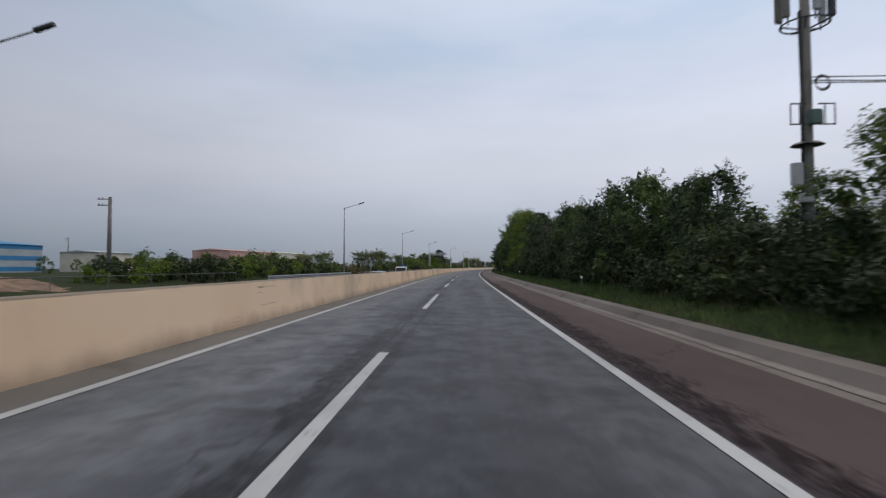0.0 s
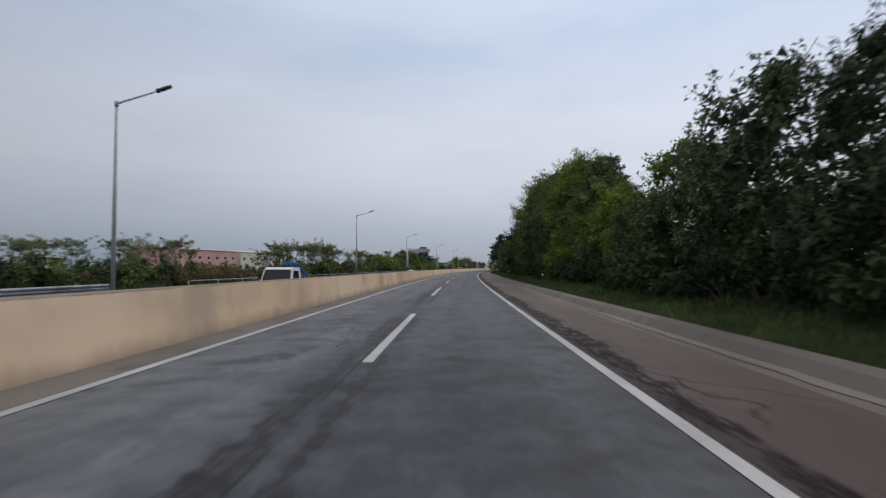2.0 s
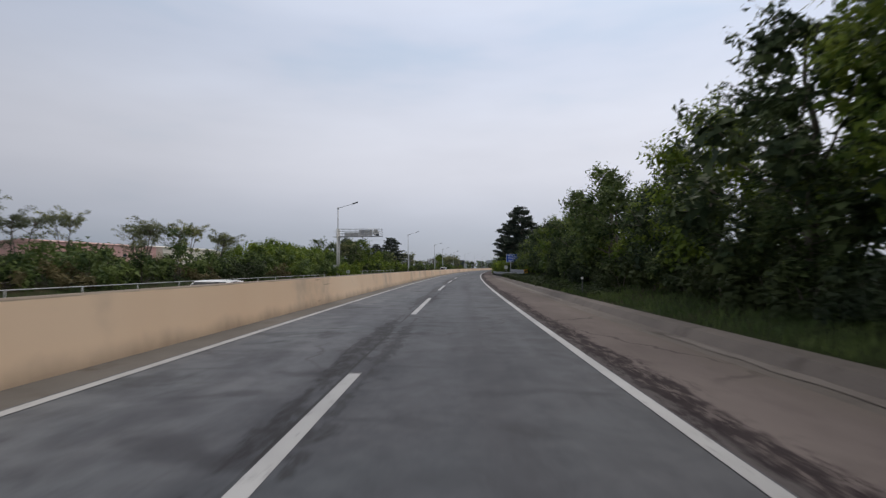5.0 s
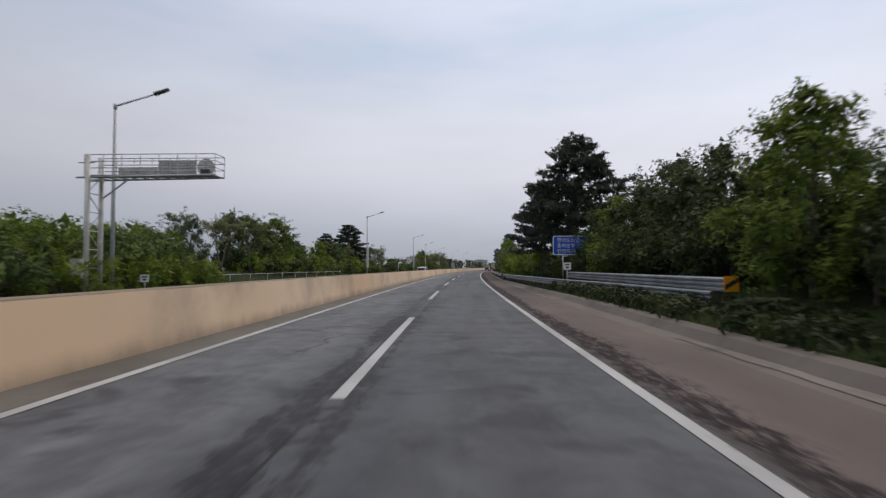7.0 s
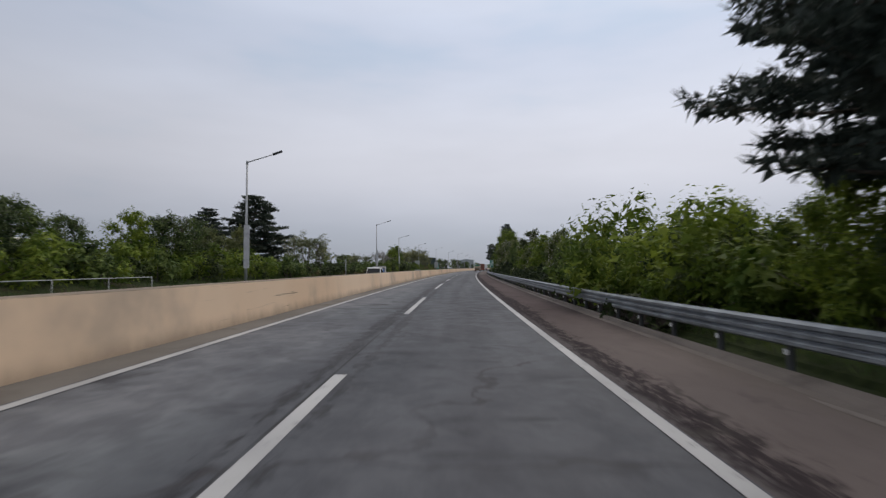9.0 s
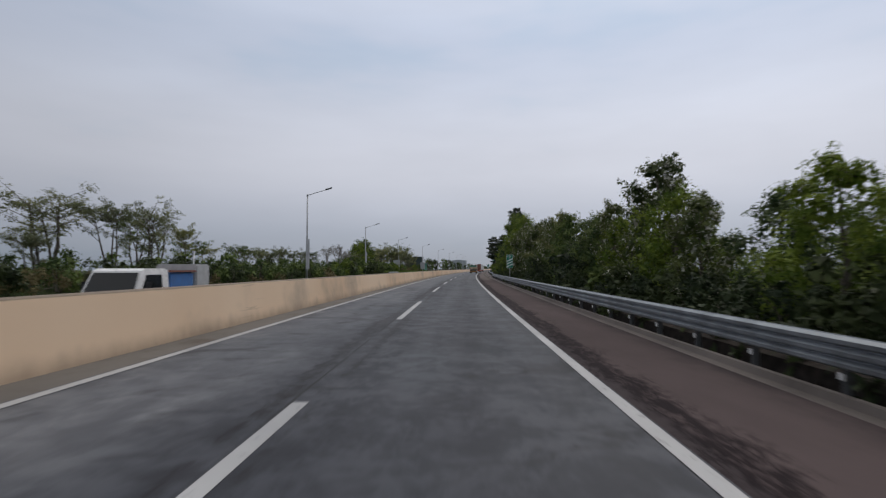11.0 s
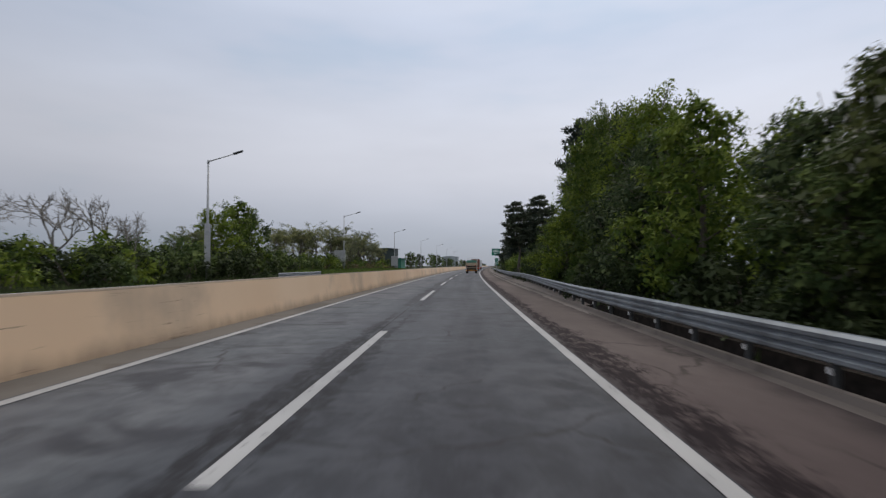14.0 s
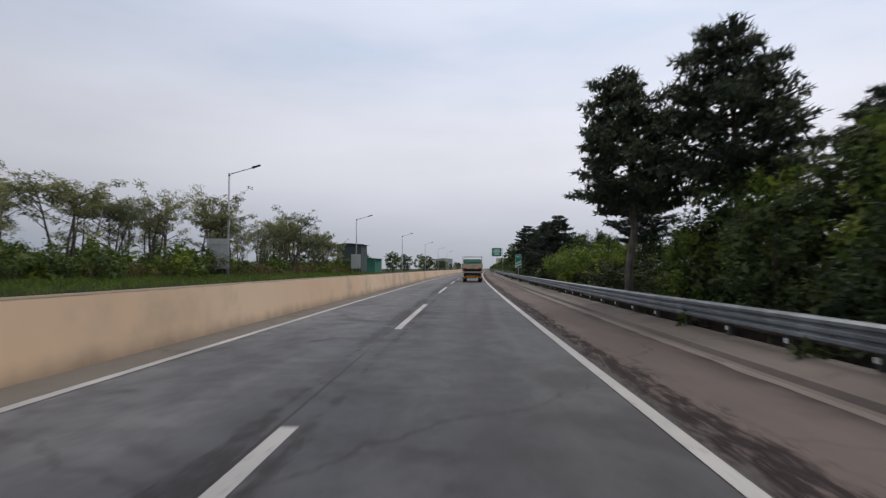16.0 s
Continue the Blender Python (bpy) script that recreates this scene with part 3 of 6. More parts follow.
for a, b, w in ((-30, 33, 0.2), (45, 71, 0.26), (84, 97, 0.2), (128, 139, 0.22), (151, 187, 0.3), (203, 229, 0.26), (353, 364, 0.24), (369, 421, 0.2)):
    d0, z0 = (6.30, -0.022) if b < 200 else (5.88, -0.013)
    part("kerb_strip", ribbon("kerb_strip", lambda s: [(d0 + 0.09 * noise.noise((s * 0.9, 1, 0)), z0), (d0 + 0.02 + (w + 0.16 * noise.noise((s * 0.7, 5, 0))) * min(1.0, (s - a) / 2 + 0.05, (b - s) / 2 + 0.05), z0)], a, b, 0.5, PALE), kerb, "pale worn concrete strip")
for nm, d0, w in (("edge_line", -3.34, 0.17), ("edge_line", 3.68, 0.17)):
    part(nm, ribbon(nm, [(d0 - w / 2, 0.010), (d0 + w / 2, 0.010)], S0, S1, 5, LINE), road, "solid white edge line")
DASHES = [(-20, -10.5), (-0.4, 9.68), (19.79, 30.17), (41.49, 50.22), (59.76, 68.95), (80.71, 93.08), (105.42, 114.51), (124.21, 133.49), (143.4, 152.8), (162.2, 171.95),
          (180.84, 191.09), (200.36, 209.58), (220.29, 230.12), (240.2, 250.1), (261.6, 274.2), (284.35, 293.28), (303.92, 312.96), (321.67, 329.91),
          (339.51, 348.41), (359.54, 368.59), (377.83, 386.32), (394.69, 403.92), (414.55, 424.65)] + [(434.5 + 20 * k, 444.3 + 20 * k) for k in range(24)]
for a, b in DASHES:
    part("lane_dash", ribbon("lane_dash", [(-0.09, 0.017), (0.09, 0.017)], a, b, 2.5, LINE), road)
for d0 in (-5.6, -12.9):
    part("edge_line", ribbon("edge_line", [(d0 - 0.08, -0.385), (d0 + 0.08, -0.385)], S0, 900, 6, LINE), oncoming)


# ---------------------------------------------------------------- plants
def leaf_cloud(rng, centres, radii, counts, size, slim=0.5, shell=0.75, flat=1.0, droop=0.0, face=True):
    """Pointed leaves spread over round clumps: three corners each."""
    V = []
    for c, r, n in zip(centres, radii, counts):
        u = rng.normal(size=(n, 3))
        u /= np.linalg.norm(u, axis=1)[:, None]
        rad = r * (shell + (1 - shell) * rng.random(n) ** 0.5 + 0.08 * rng.normal(size=n))
        p = np.asarray(c) + u * rad[:, None] * np.array([1, 1, flat])
        if face:
            nm = u * 0.8 + np.array([0, 0, 0.45]) + rng.normal(size=(n, 3)) * 0.36
            ax = np.cross(nm, rng.normal(size=(n, 3)))
            ax /= np.linalg.norm(ax, axis=1)[:, None]
            ax[:, 2] -= 0.25 + droop
        else:
            ax = u + rng.normal(size=(n, 3)) * 0.7
            ax[:, 2] -= droop
        ax /= np.linalg.norm(ax, axis=1)[:, None]
        sd = np.cross(ax, nm if face else rng.normal(size=(n, 3)))
        sd /= np.linalg.norm(sd, axis=1)[:, None]
        ln = size * (0.7 + 0.9 * rng.random(n))[:, None]
        V.append(np.stack([p - sd * ln * slim * 0.22, p + ax * ln * 0.42 + sd * ln * slim * 0.62, p + ax * ln], 1))
    return np.concatenate(V).reshape(-1, 3)


def leaf_mesh(name, V, mat, corners=3):
    n = len(V) // corners
    me = bpy.data.meshes.new(name)
    me.vertices.add(len(V))
    me.vertices.foreach_set("co", V.astype(np.float32).ravel())
    me.loops.add(len(V))
    me.loops.foreach_set("vertex_index", np.arange(len(V), dtype=np.int32))
    me.polygons.add(n)
    me.polygons.foreach_set("loop_start", np.arange(0, len(V), corners, dtype=np.int32))
    me.materials.append(mat)
    me.update(calc_edges=True)
    return me


def limbs(rng, height, trunk_r, first, spread, count, lean=0.1, sides=5):
    """A tapered trunk and limbs: (verts, faces) and the limbs' ends."""
    pts = [Vector((0, 0, -0.3))]
    for k in range(1, 6):
        pts.append(Vector((rng.normal() * lean * k * 0.3, rng.normal() * lean * k * 0.3, height * k / 5)))
    pieces = [tube(pts, [trunk_r * (1.15 - 0.2 * k) for k in range(6)], sides + 1)]
    ends = []
    for k in range(count):
        f = first + (0.95 - first) * (k + rng.random() * 0.6) / count
        base = pts[0].lerp(pts[5], 0) if f <= 0 else pts[int(f * 5)].lerp(pts[min(5, int(f * 5) + 1)], f * 5 % 1)
        a = k * 2.4 + rng.random()
        ln = spread * (1.1 - 0.55 * f) * (0.7 + 0.5 * rng.random())
        end = base + Vector((math.cos(a) * ln, math.sin(a) * ln, ln * (0.45 + 0.4 * rng.random())))
        mid = base.lerp(end, 0.5) + Vector((0, 0, -0.06 * ln))
        pieces.append(tube([base, mid, end], [trunk_r * 0.42 * (1.1 - f), trunk_r * 0.28 * (1.1 - f), 0.012], sides - 1, caps=False))
        ends.append(end)
    return join(*pieces), ends


def build_broadleaf(seed, mat, label, height=8.0, wide=2.6, low=0.12, leaves=4500, size=0.18, lobes=17, rag=1.0, fill=900, stems=9, sprays=46):
    """A leafy tree: trunk with limbs, a crown of rounded lobes made of leaf tufts, and sprays that break its outline."""
    rng = np.random.default_rng(seed)
    tr = thing("tree", label, "tree")
    (v, f), ends = limbs(rng, height * 0.86, 0.02 * height, 0.25, wide * 0.9, stems)
    pieces = [(v, f)]
    cs, rs, hearts, cores = [], [], [], []
    for k in range(lobes):
        h = low + (0.90 - low) * (k + 0.5 * rng.random()) / lobes
        g = (h - low) / (0.90 - low)
        prof = max(0.34, math.sin(math.pi * min(1.0, 0.20 + 0.80 * g) ** 0.9) ** 0.6)
        a = k * 2.4 + rng.random() * 1.3
        big = height * (0.115 + 0.065 * rng.random()) * rag * (0.72 + 0.28 * prof)
        rr = max(0.0, wide * prof * (0.62 + 0.5 * rng.random()) - big * 0.35)
        c = np.array((math.cos(a) * rr, math.sin(a) * rr, h * height))
        hearts.append(c)
        cores.append(big * 0.62)
        for j in range(9):
            u = rng.normal(size=3) + np.array([math.cos(a) * 0.6, math.sin(a) * 0.6, 0.55])
            u /= np.linalg.norm(u)
            cs.append(c + u * big * (0.62 + 0.3 * rng.random()) * np.array([1, 1, 0.8]))
            rs.append(big * (0.26 + 0.20 * rng.random()))
    for k in range(sprays):
        i = int(rng.random() * lobes) if k % 3 else lobes - 1 - int(rng.random() * lobes * 0.45)
        u = rng.normal(size=3) * np.array([1, 1, 0.5]) + np.array([hearts[i][0], hearts[i][1], 0]) / max(wide, 0.1) * 0.9 + np.array([0, 0, 0.75])
        u /= np.linalg.norm(u)
        ln = cores[i] * (1.55 + 0.85 * rng.random())
        pieces.append(tube([hearts[i], hearts[i] + u * ln], [0.022, 0.006], 3, caps=False))
        for q in (0.70, 0.86, 1.0):
            cs.append(hearts[i] + u * ln * q + rng.normal(size=3) * 0.05 * height / 8)
            rs.append(height * (0.018 + 0.016 * rng.random()))
    part("trunk", mesh("trunk", *join(*pieces), BARK, True), tr)
    w = np.array(rs) ** 1.6
    V = leaf_cloud(rng, cs, rs, np.maximum(5, (leaves * w / w.sum())).astype(int), size, 0.55, 0.35)
    inner = leaf_cloud(rng, hearts, cores, [max(3, int(1.5 * fill / lobes))] * lobes, (height * 0.034 if leaves < 1000 else 0.34), 0.8, 0.3)
    part("crown", leaf_mesh("crown", np.concatenate([V, inner]), mat), tr)
    return tr


def build_flat_tree(seed, mat, label, height=6.0, wide=2.4, leaves=3900, stems=3):
    """A slender tree with several bare stems and flat-topped, feathery sprays high up."""
    rng = np.random.default_rng(seed)
    tr = thing("tree", label, "tree")
    pieces, cs, rs = [], [], []
    for k in range(stems):
        a = rng.random() * 6.28
        top = Vector((math.cos(a) * wide * 0.6 * rng.random(), math.sin(a) * wide * 0.6 * rng.random(), height * (0.78 + 0.18 * rng.random())))
        foot = Vector((rng.normal() * 0.25, rng.normal() * 0.25, -0.3))
        mid = foot.lerp(top, 0.5) + Vector((rng.normal() * 0.18, rng.normal() * 0.18, 0))
        pieces.append(tube([foot, mid, top], [0.085, 0.06, 0.02], 5, caps=False))
        for j in range(9):
            b = mid.lerp(top, -0.25 + 1.2 * math.sqrt(rng.random()))
            w = rng.random() * 6.28
            ln = wide * (0.30 + 0.5 * rng.random())
            e = b + Vector((math.cos(w) * ln, math.sin(w) * ln, ln * (0.45 + 0.35 * rng.random())))
            pieces.append(tube([b, e], [0.03, 0.008], 3, caps=False))
            for q in range(3):
                v = b.lerp(e, 0.5 + 0.25 * q) + Vector((rng.normal() * 0.14, rng.normal() * 0.14, 0.05 * rng.normal()))
                cs.append(tuple(v))
                rs.append(height * (0.045 + 0.04 * rng.random()))
    v, f = join(*pieces)
    part("trunk", mesh("trunk", v, f, BARK, True), tr)
    w = np.array(rs) ** 2
    V = leaf_cloud(rng, cs, rs, np.maximum(6, (leaves * w / w.sum())).astype(int), 0.155, 0.45, 0.2, flat=0.5, droop=0.15)
    part("crown", leaf_mesh("crown", V, mat), tr)
    return tr


def build_pine(seed, label, height=11.0, wide=3.6, bare=0.25, thick=1.0, levels=14):
    """A dark pine: whorls of level boughs with side twigs that end in tufts of needles."""
    rng = np.random.default_rng(seed)
    tr = thing("pine_tree", label, "pine tree")
    pieces, cs, ds = [], [], []
    pts = [Vector((0.12 * rng.normal() * k * 0.4, 0.12 * rng.normal() * k * 0.4, height * k / 6 - (0.3 if k == 0 else 0))) for k in range(7)]
    pieces.append(tube(pts, [0.21 - 0.027 * k for k in range(7)], 7))
    for q in range(levels):
        f = bare + (1 - bare) * (q + 0.5 * rng.random()) / levels
        base = pts[min(5, int(f * 6))].lerp(pts[min(6, int(f * 6) + 1)], f * 6 % 1)
        g = (f - bare) / (1 - bare)
        reach = wide * (0.62 + 0.38 * min(1, g / 0.25)) * (1.0 - g ** 1.8) * 0.95 + 0.5
        for k in range(6):
            a = k * 1.047 + q * 0.8 + rng.random() * 0.7
            ln = reach * (0.5 + 0.55 * rng.random())
            e = base + Vector((math.cos(a) * ln, math.sin(a) * ln, ln * (-0.06 + 0.30 * rng.random())))
            mid = base.lerp(e, 0.55) - Vector((0, 0, 0.05 * ln))
            pieces.append(tube([base, mid, e], [0.05, 0.035, 0.012], 4, caps=False))
            twigs = max(3, int(3.2 * ln * thick))
            for j in range(twigs):
                t = 0.22 + 0.78 * (j + rng.random()) / twigs
                p = base.lerp(mid, t / 0.55) if t < 0.55 else mid.lerp(e, (t - 0.55) / 0.45)
                w = a + (1 if j % 2 else -1) * (0.35 + 0.7 * rng.random())
                tw = (0.22 + 0.26 * ln * (1.15 - t)) * (0.6 + 0.8 * rng.random())
                o = Vector((math.cos(w), math.sin(w), 0.12 + 0.3 * rng.random()))
                for h in (0.45, 1.0):
                    cs.append(p + o * tw * h)
                    ds.append(o)
    v, f = join(*pieces)
    part("trunk", mesh("trunk", v, f, BARK, True), tr)
    n = 11
    c = np.repeat(np.array(cs), n, 0)
    ax = np.repeat(np.array(ds), n, 0) * 0.55 + rng.normal(size=(len(c), 3)) * np.array([0.55, 0.55, 0.38]) + np.array([0, 0, 0.22])
    ax /= np.linalg.norm(ax, axis=1)[:, None]
    sd = np.cross(ax, rng.normal(size=ax.shape))
    sd /= np.linalg.norm(sd, axis=1)[:, None]
    c = c + rng.normal(size=c.shape) * np.array([0.10, 0.10, 0.05])
    ln = (0.20 + 0.20 * rng.random(len(c)))[:, None]
    V = np.stack([c - sd * 0.032, c + sd * 0.032 + ax * ln * 0.25, c + ax * ln], 1).reshape(-1, 3)
    inner = leaf_cloud(rng, cs, [0.17] * len(cs), [6] * len(cs), 0.25, 0.6, 0.3, flat=0.45)
    part("crown", leaf_mesh("crown", np.concatenate([V, inner]), NEEDLE), tr)
    return tr


def build_bare_tree(seed, label, height=3.5, mat=BARK, thick=0.05):
    """A leafless shrub of forking twigs."""
    rng = np.random.default_rng(seed)
    tr = thing("bare_tree", label, "bare tree")
    pieces = []

    def fork(p, way, ln, r, depth):
        e = p + way * ln
        pieces.append(tube([p, p.lerp(e, 0.5) + Vector(rng.normal(size=3) * ln * 0.05), e], [r, r * 0.8, r * 0.6], 3, caps=False))
        if depth:
            for k in range(3):
                w = (way + Vector(rng.normal(size=3) * 0.45) + Vector((0, 0, 0.15))).normalized()
                fork(p.lerp(e, 0.6 + 0.4 * rng.random()), w, ln * (0.55 + 0.25 * rng.random()), r * 0.66, depth - 1)

    fork(Vector((0, 0, -0.2)), Vector((0, 0, 1)), height * 0.40, thick, 5)
    part("trunk", mesh("trunk", *join(*pieces), mat, True), tr)
    return tr


def build_bush(seed, mat, label, wide=1.7, high=1.8, leaves=1000, size=0.155, name="bush", fill=14, clumps=20):
    """A loose mound of leaves on a few stems."""
    rng = np.random.default_rng(seed)
    b = thing(name, label, "bush")
    pieces, cs, rs = [], [], []
    for k in range(clumps):
        a, r = rng.random() * 6.28, wide * math.sqrt(rng.random()) * 0.85
        z = high * (0.15 + 0.75 * rng.random()) * (1 - 0.45 * (r / wide) ** 2)
        cs.append((math.cos(a) * r, math.sin(a) * r, z))
        rs.append(high * (0.13 + 0.13 * rng.random()))
        if k < 6:
            pieces.append(tube([(0, 0, -0.2), (cs[-1][0] * 0.4, cs[-1][1] * 0.4, z * 0.6), cs[-1]], [0.03, 0.02, 0.006], 3, caps=False))
    v, f = join(*pieces)
    part("stem", mesh("stem", v, f, BARK, True), b)
    w = np.array(rs) ** 2
    V = leaf_cloud(rng, cs, rs, np.maximum(8, (leaves * w / w.sum())).astype(int), size, 0.5, 0.5)
    inner = leaf_cloud(rng, cs, [r * 0.6 for r in rs], [fill] * len(rs), min(0.28, high * 0.13), 0.8, 0.3)
    part("foliage", leaf_mesh("foliage", np.concatenate([V, inner]), mat), b)
    return b


def land(s, d):
    """Height of the land at a place."""
    pr = ground_profile(s)
    return float(np.interp(d, [p[0] for p in pr], [p[1] for p in pr]))


def place(proto, used, s, d, size, group, rng, sink=0.1, label="", z=None):
    turn = rng.random() * 360
    sc = size if isinstance(size, tuple) else (size, size, size)
    if proto.name in used:
        k = proto.scale
        m = stand(s, d, (land(s, d) if z is None else z) - sink, turn, tuple(sc[i] / k[i] for i in range(3)))
        ob = copy_thing(proto, m)
    else:
        used.add(proto.name)
        proto.matrix_basis = stand(s, d, (land(s, d) if z is None else z) - sink, turn, sc)
        ob = proto
    ob["group"] = group
    if label:
        ob["label"] = label
    return ob


def weld(name, places, label, category):
    """Many far plants as one sheet of foliage and stems."""
    V, F, M, mats, o = [], [], [], [], 0
    cache = {}
    for proto, m in places:
        for ob in proto.children:
            if ob.name not in cache:
                me = ob.data
                co = np.empty(len(me.vertices) * 3)
                me.vertices.foreach_get("co", co)
                cache[ob.name] = (np.c_[co.reshape(-1, 3), np.ones(len(co) // 3)], [tuple(p.vertices) for p in me.polygons], me.materials[0])
            co, fc, mt = cache[ob.name]
            if mt not in mats:
                mats.append(mt)
            V.append((co @ np.array(m).T)[:, :3])
            F += [tuple(i + o for i in f) for f in fc]
            M += [mats.index(mt)] * len(fc)
            o += len(co)
    me = bpy.data.meshes.new(name)
    me.from_pydata(np.concatenate(V).tolist(), [], F)
    for mt in mats:
        me.materials.append(mt)
    me.polygons.foreach_set("material_index", M)
    me.update()
    return tagged(part(name, me), label, category, kind="stuff")


def spread(s, d, size, rng, sink=0.1):
    """A pose for a plant that is welded into a mass."""
    return stand(s, d, land(s, d) - sink, rng.random() * 360, size)


USED = set()
rng = np.random.default_rng(7)
BROAD = [build_broadleaf(11, LEAF, "leafy green broadleaf tree on the roadside bank", wide=2.5),
         build_broadleaf(12, LEAF_HALF_SHADE, "leafy green broadleaf tree on the roadside bank, darkened for shade", wide=2.8, lobes=20),
         build_broadleaf(13, LEAF_GREY, "dusty green broadleaf tree on the roadside bank", wide=2.3, rag=0.9),
         build_broadleaf(14, LEAF_BRIGHT, "fresh yellow-green broadleaf tree on the roadside bank", wide=2.6)]
TALL = [build_broadleaf(17, LEAF_HALF_SHADE, "tall dense green broadleaf tree on the bank", height=12.0, wide=3.2, leaves=11500, size=0.17, lobes=30, fill=1900, rag=0.92, sprays=80),
        build_broadleaf(18, LEAF, "tall leafy green broadleaf tree on the bank", height=12.0, wide=3.1, leaves=11500, size=0.17, lobes=30, fill=1900, rag=0.92, sprays=80),
        build_broadleaf(19, LEAF_BRIGHT, "tall yellow-green broadleaf tree on the bank", height=12.0, wide=3.1, leaves=11500, size=0.17, lobes=30, fill=1900, rag=0.92, sprays=80)]
BLOOM = [build_broadleaf(15, LEAF_BLOOM, "acacia tree with pale blossom behind the guard rail", wide=2.2, low=0.04, leaves=4600, lobes=21, rag=0.75, size=0.17, sprays=70),
         build_broadleaf(16, LEAF_GREY, "slender dusty green tree behind the guard rail", wide=2.1, low=0.04, leaves=4400, lobes=20, rag=0.72, size=0.17, sprays=70)]
FAR = [build_broadleaf(21, LEAF, "distant green broadleaf tree", wide=3.0, leaves=480, size=0.62, lobes=12, fill=110, stems=2, sprays=0),
       build_broadleaf(22, LEAF_SHADED, "distant dark green tree", wide=2.8, leaves=480, size=0.62, lobes=11, fill=110, stems=2, sprays=0)]
FLAT = [build_flat_tree(31, LEAF_PALE, "slender tree with bare stems and flat feathery crown"),
        build_flat_tree(32, LEAF, "slender tree with bare stems and flat feathery crown", wide=2.8, stems=4),
        build_flat_tree(33, LEAF_PALE, "thin leggy tree with a sparse feathery crown", leaves=3600, stems=5)]
PINES = [build_pine(41, "tall broad dark green pine with level boughs", 11.0, 4.8, 0.28, 1.25, 16), build_pine(42, "dark green pine with a bare trunk and ragged top", 10.0, 3.2, 0.42, 1.3, 13),
         build_pine(43, "dense dark green conifer with drooping boughs", 10.0, 3.6, 0.06, 1.5, 19)]
BUSH = [build_bush(51, LEAF_SHADED, "green bush in the undergrowth, darkened for shade"), build_bush(52, LEAF, "green leafy bush beside the road", high=2.0),
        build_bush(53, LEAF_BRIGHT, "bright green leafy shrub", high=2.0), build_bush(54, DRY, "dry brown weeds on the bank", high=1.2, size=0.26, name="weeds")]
BIG = [build_bush(71, LEAF_SHADED, "green bush in the undergrowth, darkened for shade", wide=2.9, high=3.0, leaves=3600, size=0.15, clumps=44), build_bush(72, LEAF, "green leafy bush beside the road", wide=2.7, high=3.2, leaves=3600, size=0.15, clumps=44),
       build_bush(73, LEAF_BRIGHT, "bright green leafy shrub", wide=2.8, high=3.2, leaves=3600, size=0.15, clumps=44)]
MOUND = [build_bush(55 + k, m, "bush on the far verge", high=h, leaves=640, size=z, fill=7, clumps=14) for k, (m, h, z) in enumerate(((LEAF_SHADED, 1.8, 0.2), (LEAF, 2.0, 0.2), (LEAF_BRIGHT, 2.0, 0.2), (DRY, 1.2, 0.17)))]
VINE = [build_bush(64 + k, m, "creeper-covered bush on the far verge", high=2.0, leaves=1500, size=0.125, fill=10, clumps=26) for k, m in enumerate((LEAF, LEAF_BRIGHT))]

# the wood on the bank beside the hard shoulder
TOP = ([-30, 22, 27, 33, 40, 46, 52, 64, 80, 86, 91, 95, 98, 110, 125, 130, 135.5, 138.5, 148, 168, 176, 182, 187, 190, 194, 197, 201, 204, 208, 250, 264, 268, 274, 280, 288, 293, 298, 308, 312, 325, 332, 337, 342, 355, 366, 376, 381, 384, 391, 398, 408, 430, 460, 600],
       [4.4, 5.0, 6.9, 6.9, 6.8, 7.1, 7.3, 7.3, 7.0, 6.2, 6.2, 9.4, 10.0, 11.2, 12.4, 13.4, 13.8, 7.8, 7.4, 6.4, 5.9, 5.7, 6.4, 6.0, 5.9, 7.0, 7.0, 5.6, 4.4, 3.6, 4.0, 4.6, 4.6, 4.0, 4.2, 4.2, 4.9, 5.0, 6.0, 6.3, 6.0, 6.7, 6.2, 6.8, 9.4, 10.6, 9.8, 6.4, 5.8, 5.6, 4.8, 4.4, 5.0, 8.0])
s = -25.0
while s < 455:
    top = float(np.interp(s, *TOP))
    top *= 0.90 + 0.2 * rng.random() if top > 9 or s < 75 or 262 < s < 348 else 0.74 + 0.36 * rng.random()
    d = 10.4 + 1.3 * rng.random() + (0.5 if s < 150 else -0.6)
    if 190 < s < 232 or 400 < s < 470:
        d += 2.5
    if not (15.0 < s < 21.5):
        base = land(s, d)
        pool = BLOOM + BLOOM[:1] + BROAD[:1] + BROAD[3:] if 262 < s < 348 else BROAD[:2] + BROAD[1:2] * 3 if s < 75 else BROAD[:2] + BROAD[1:2] + BROAD[3:]
        proto = pool[int(rng.random() * len(pool))]
        h = max(2.2, (top - base) * 1.12)
        k = h / 8
        if h > 8.6:
            proto, k, d = TALL[2 if 350 < s < 368 else (1, 2)[int(rng.random() * 2)] if s > 368 else (1, 2)[int(rng.random() * 2)] if s < 118 else (0, 0, 1, 2)[int(rng.random() * 4)]], h / 12, d + 1.6
        place(proto, USED, s, d, (k * (0.85 + 0.3 * rng.random()),) * 2 + (k,), "trees on the roadside bank", rng)
    s += (2.0 if 262 < s < 348 else 2.5) + 1.4 * rng.random()
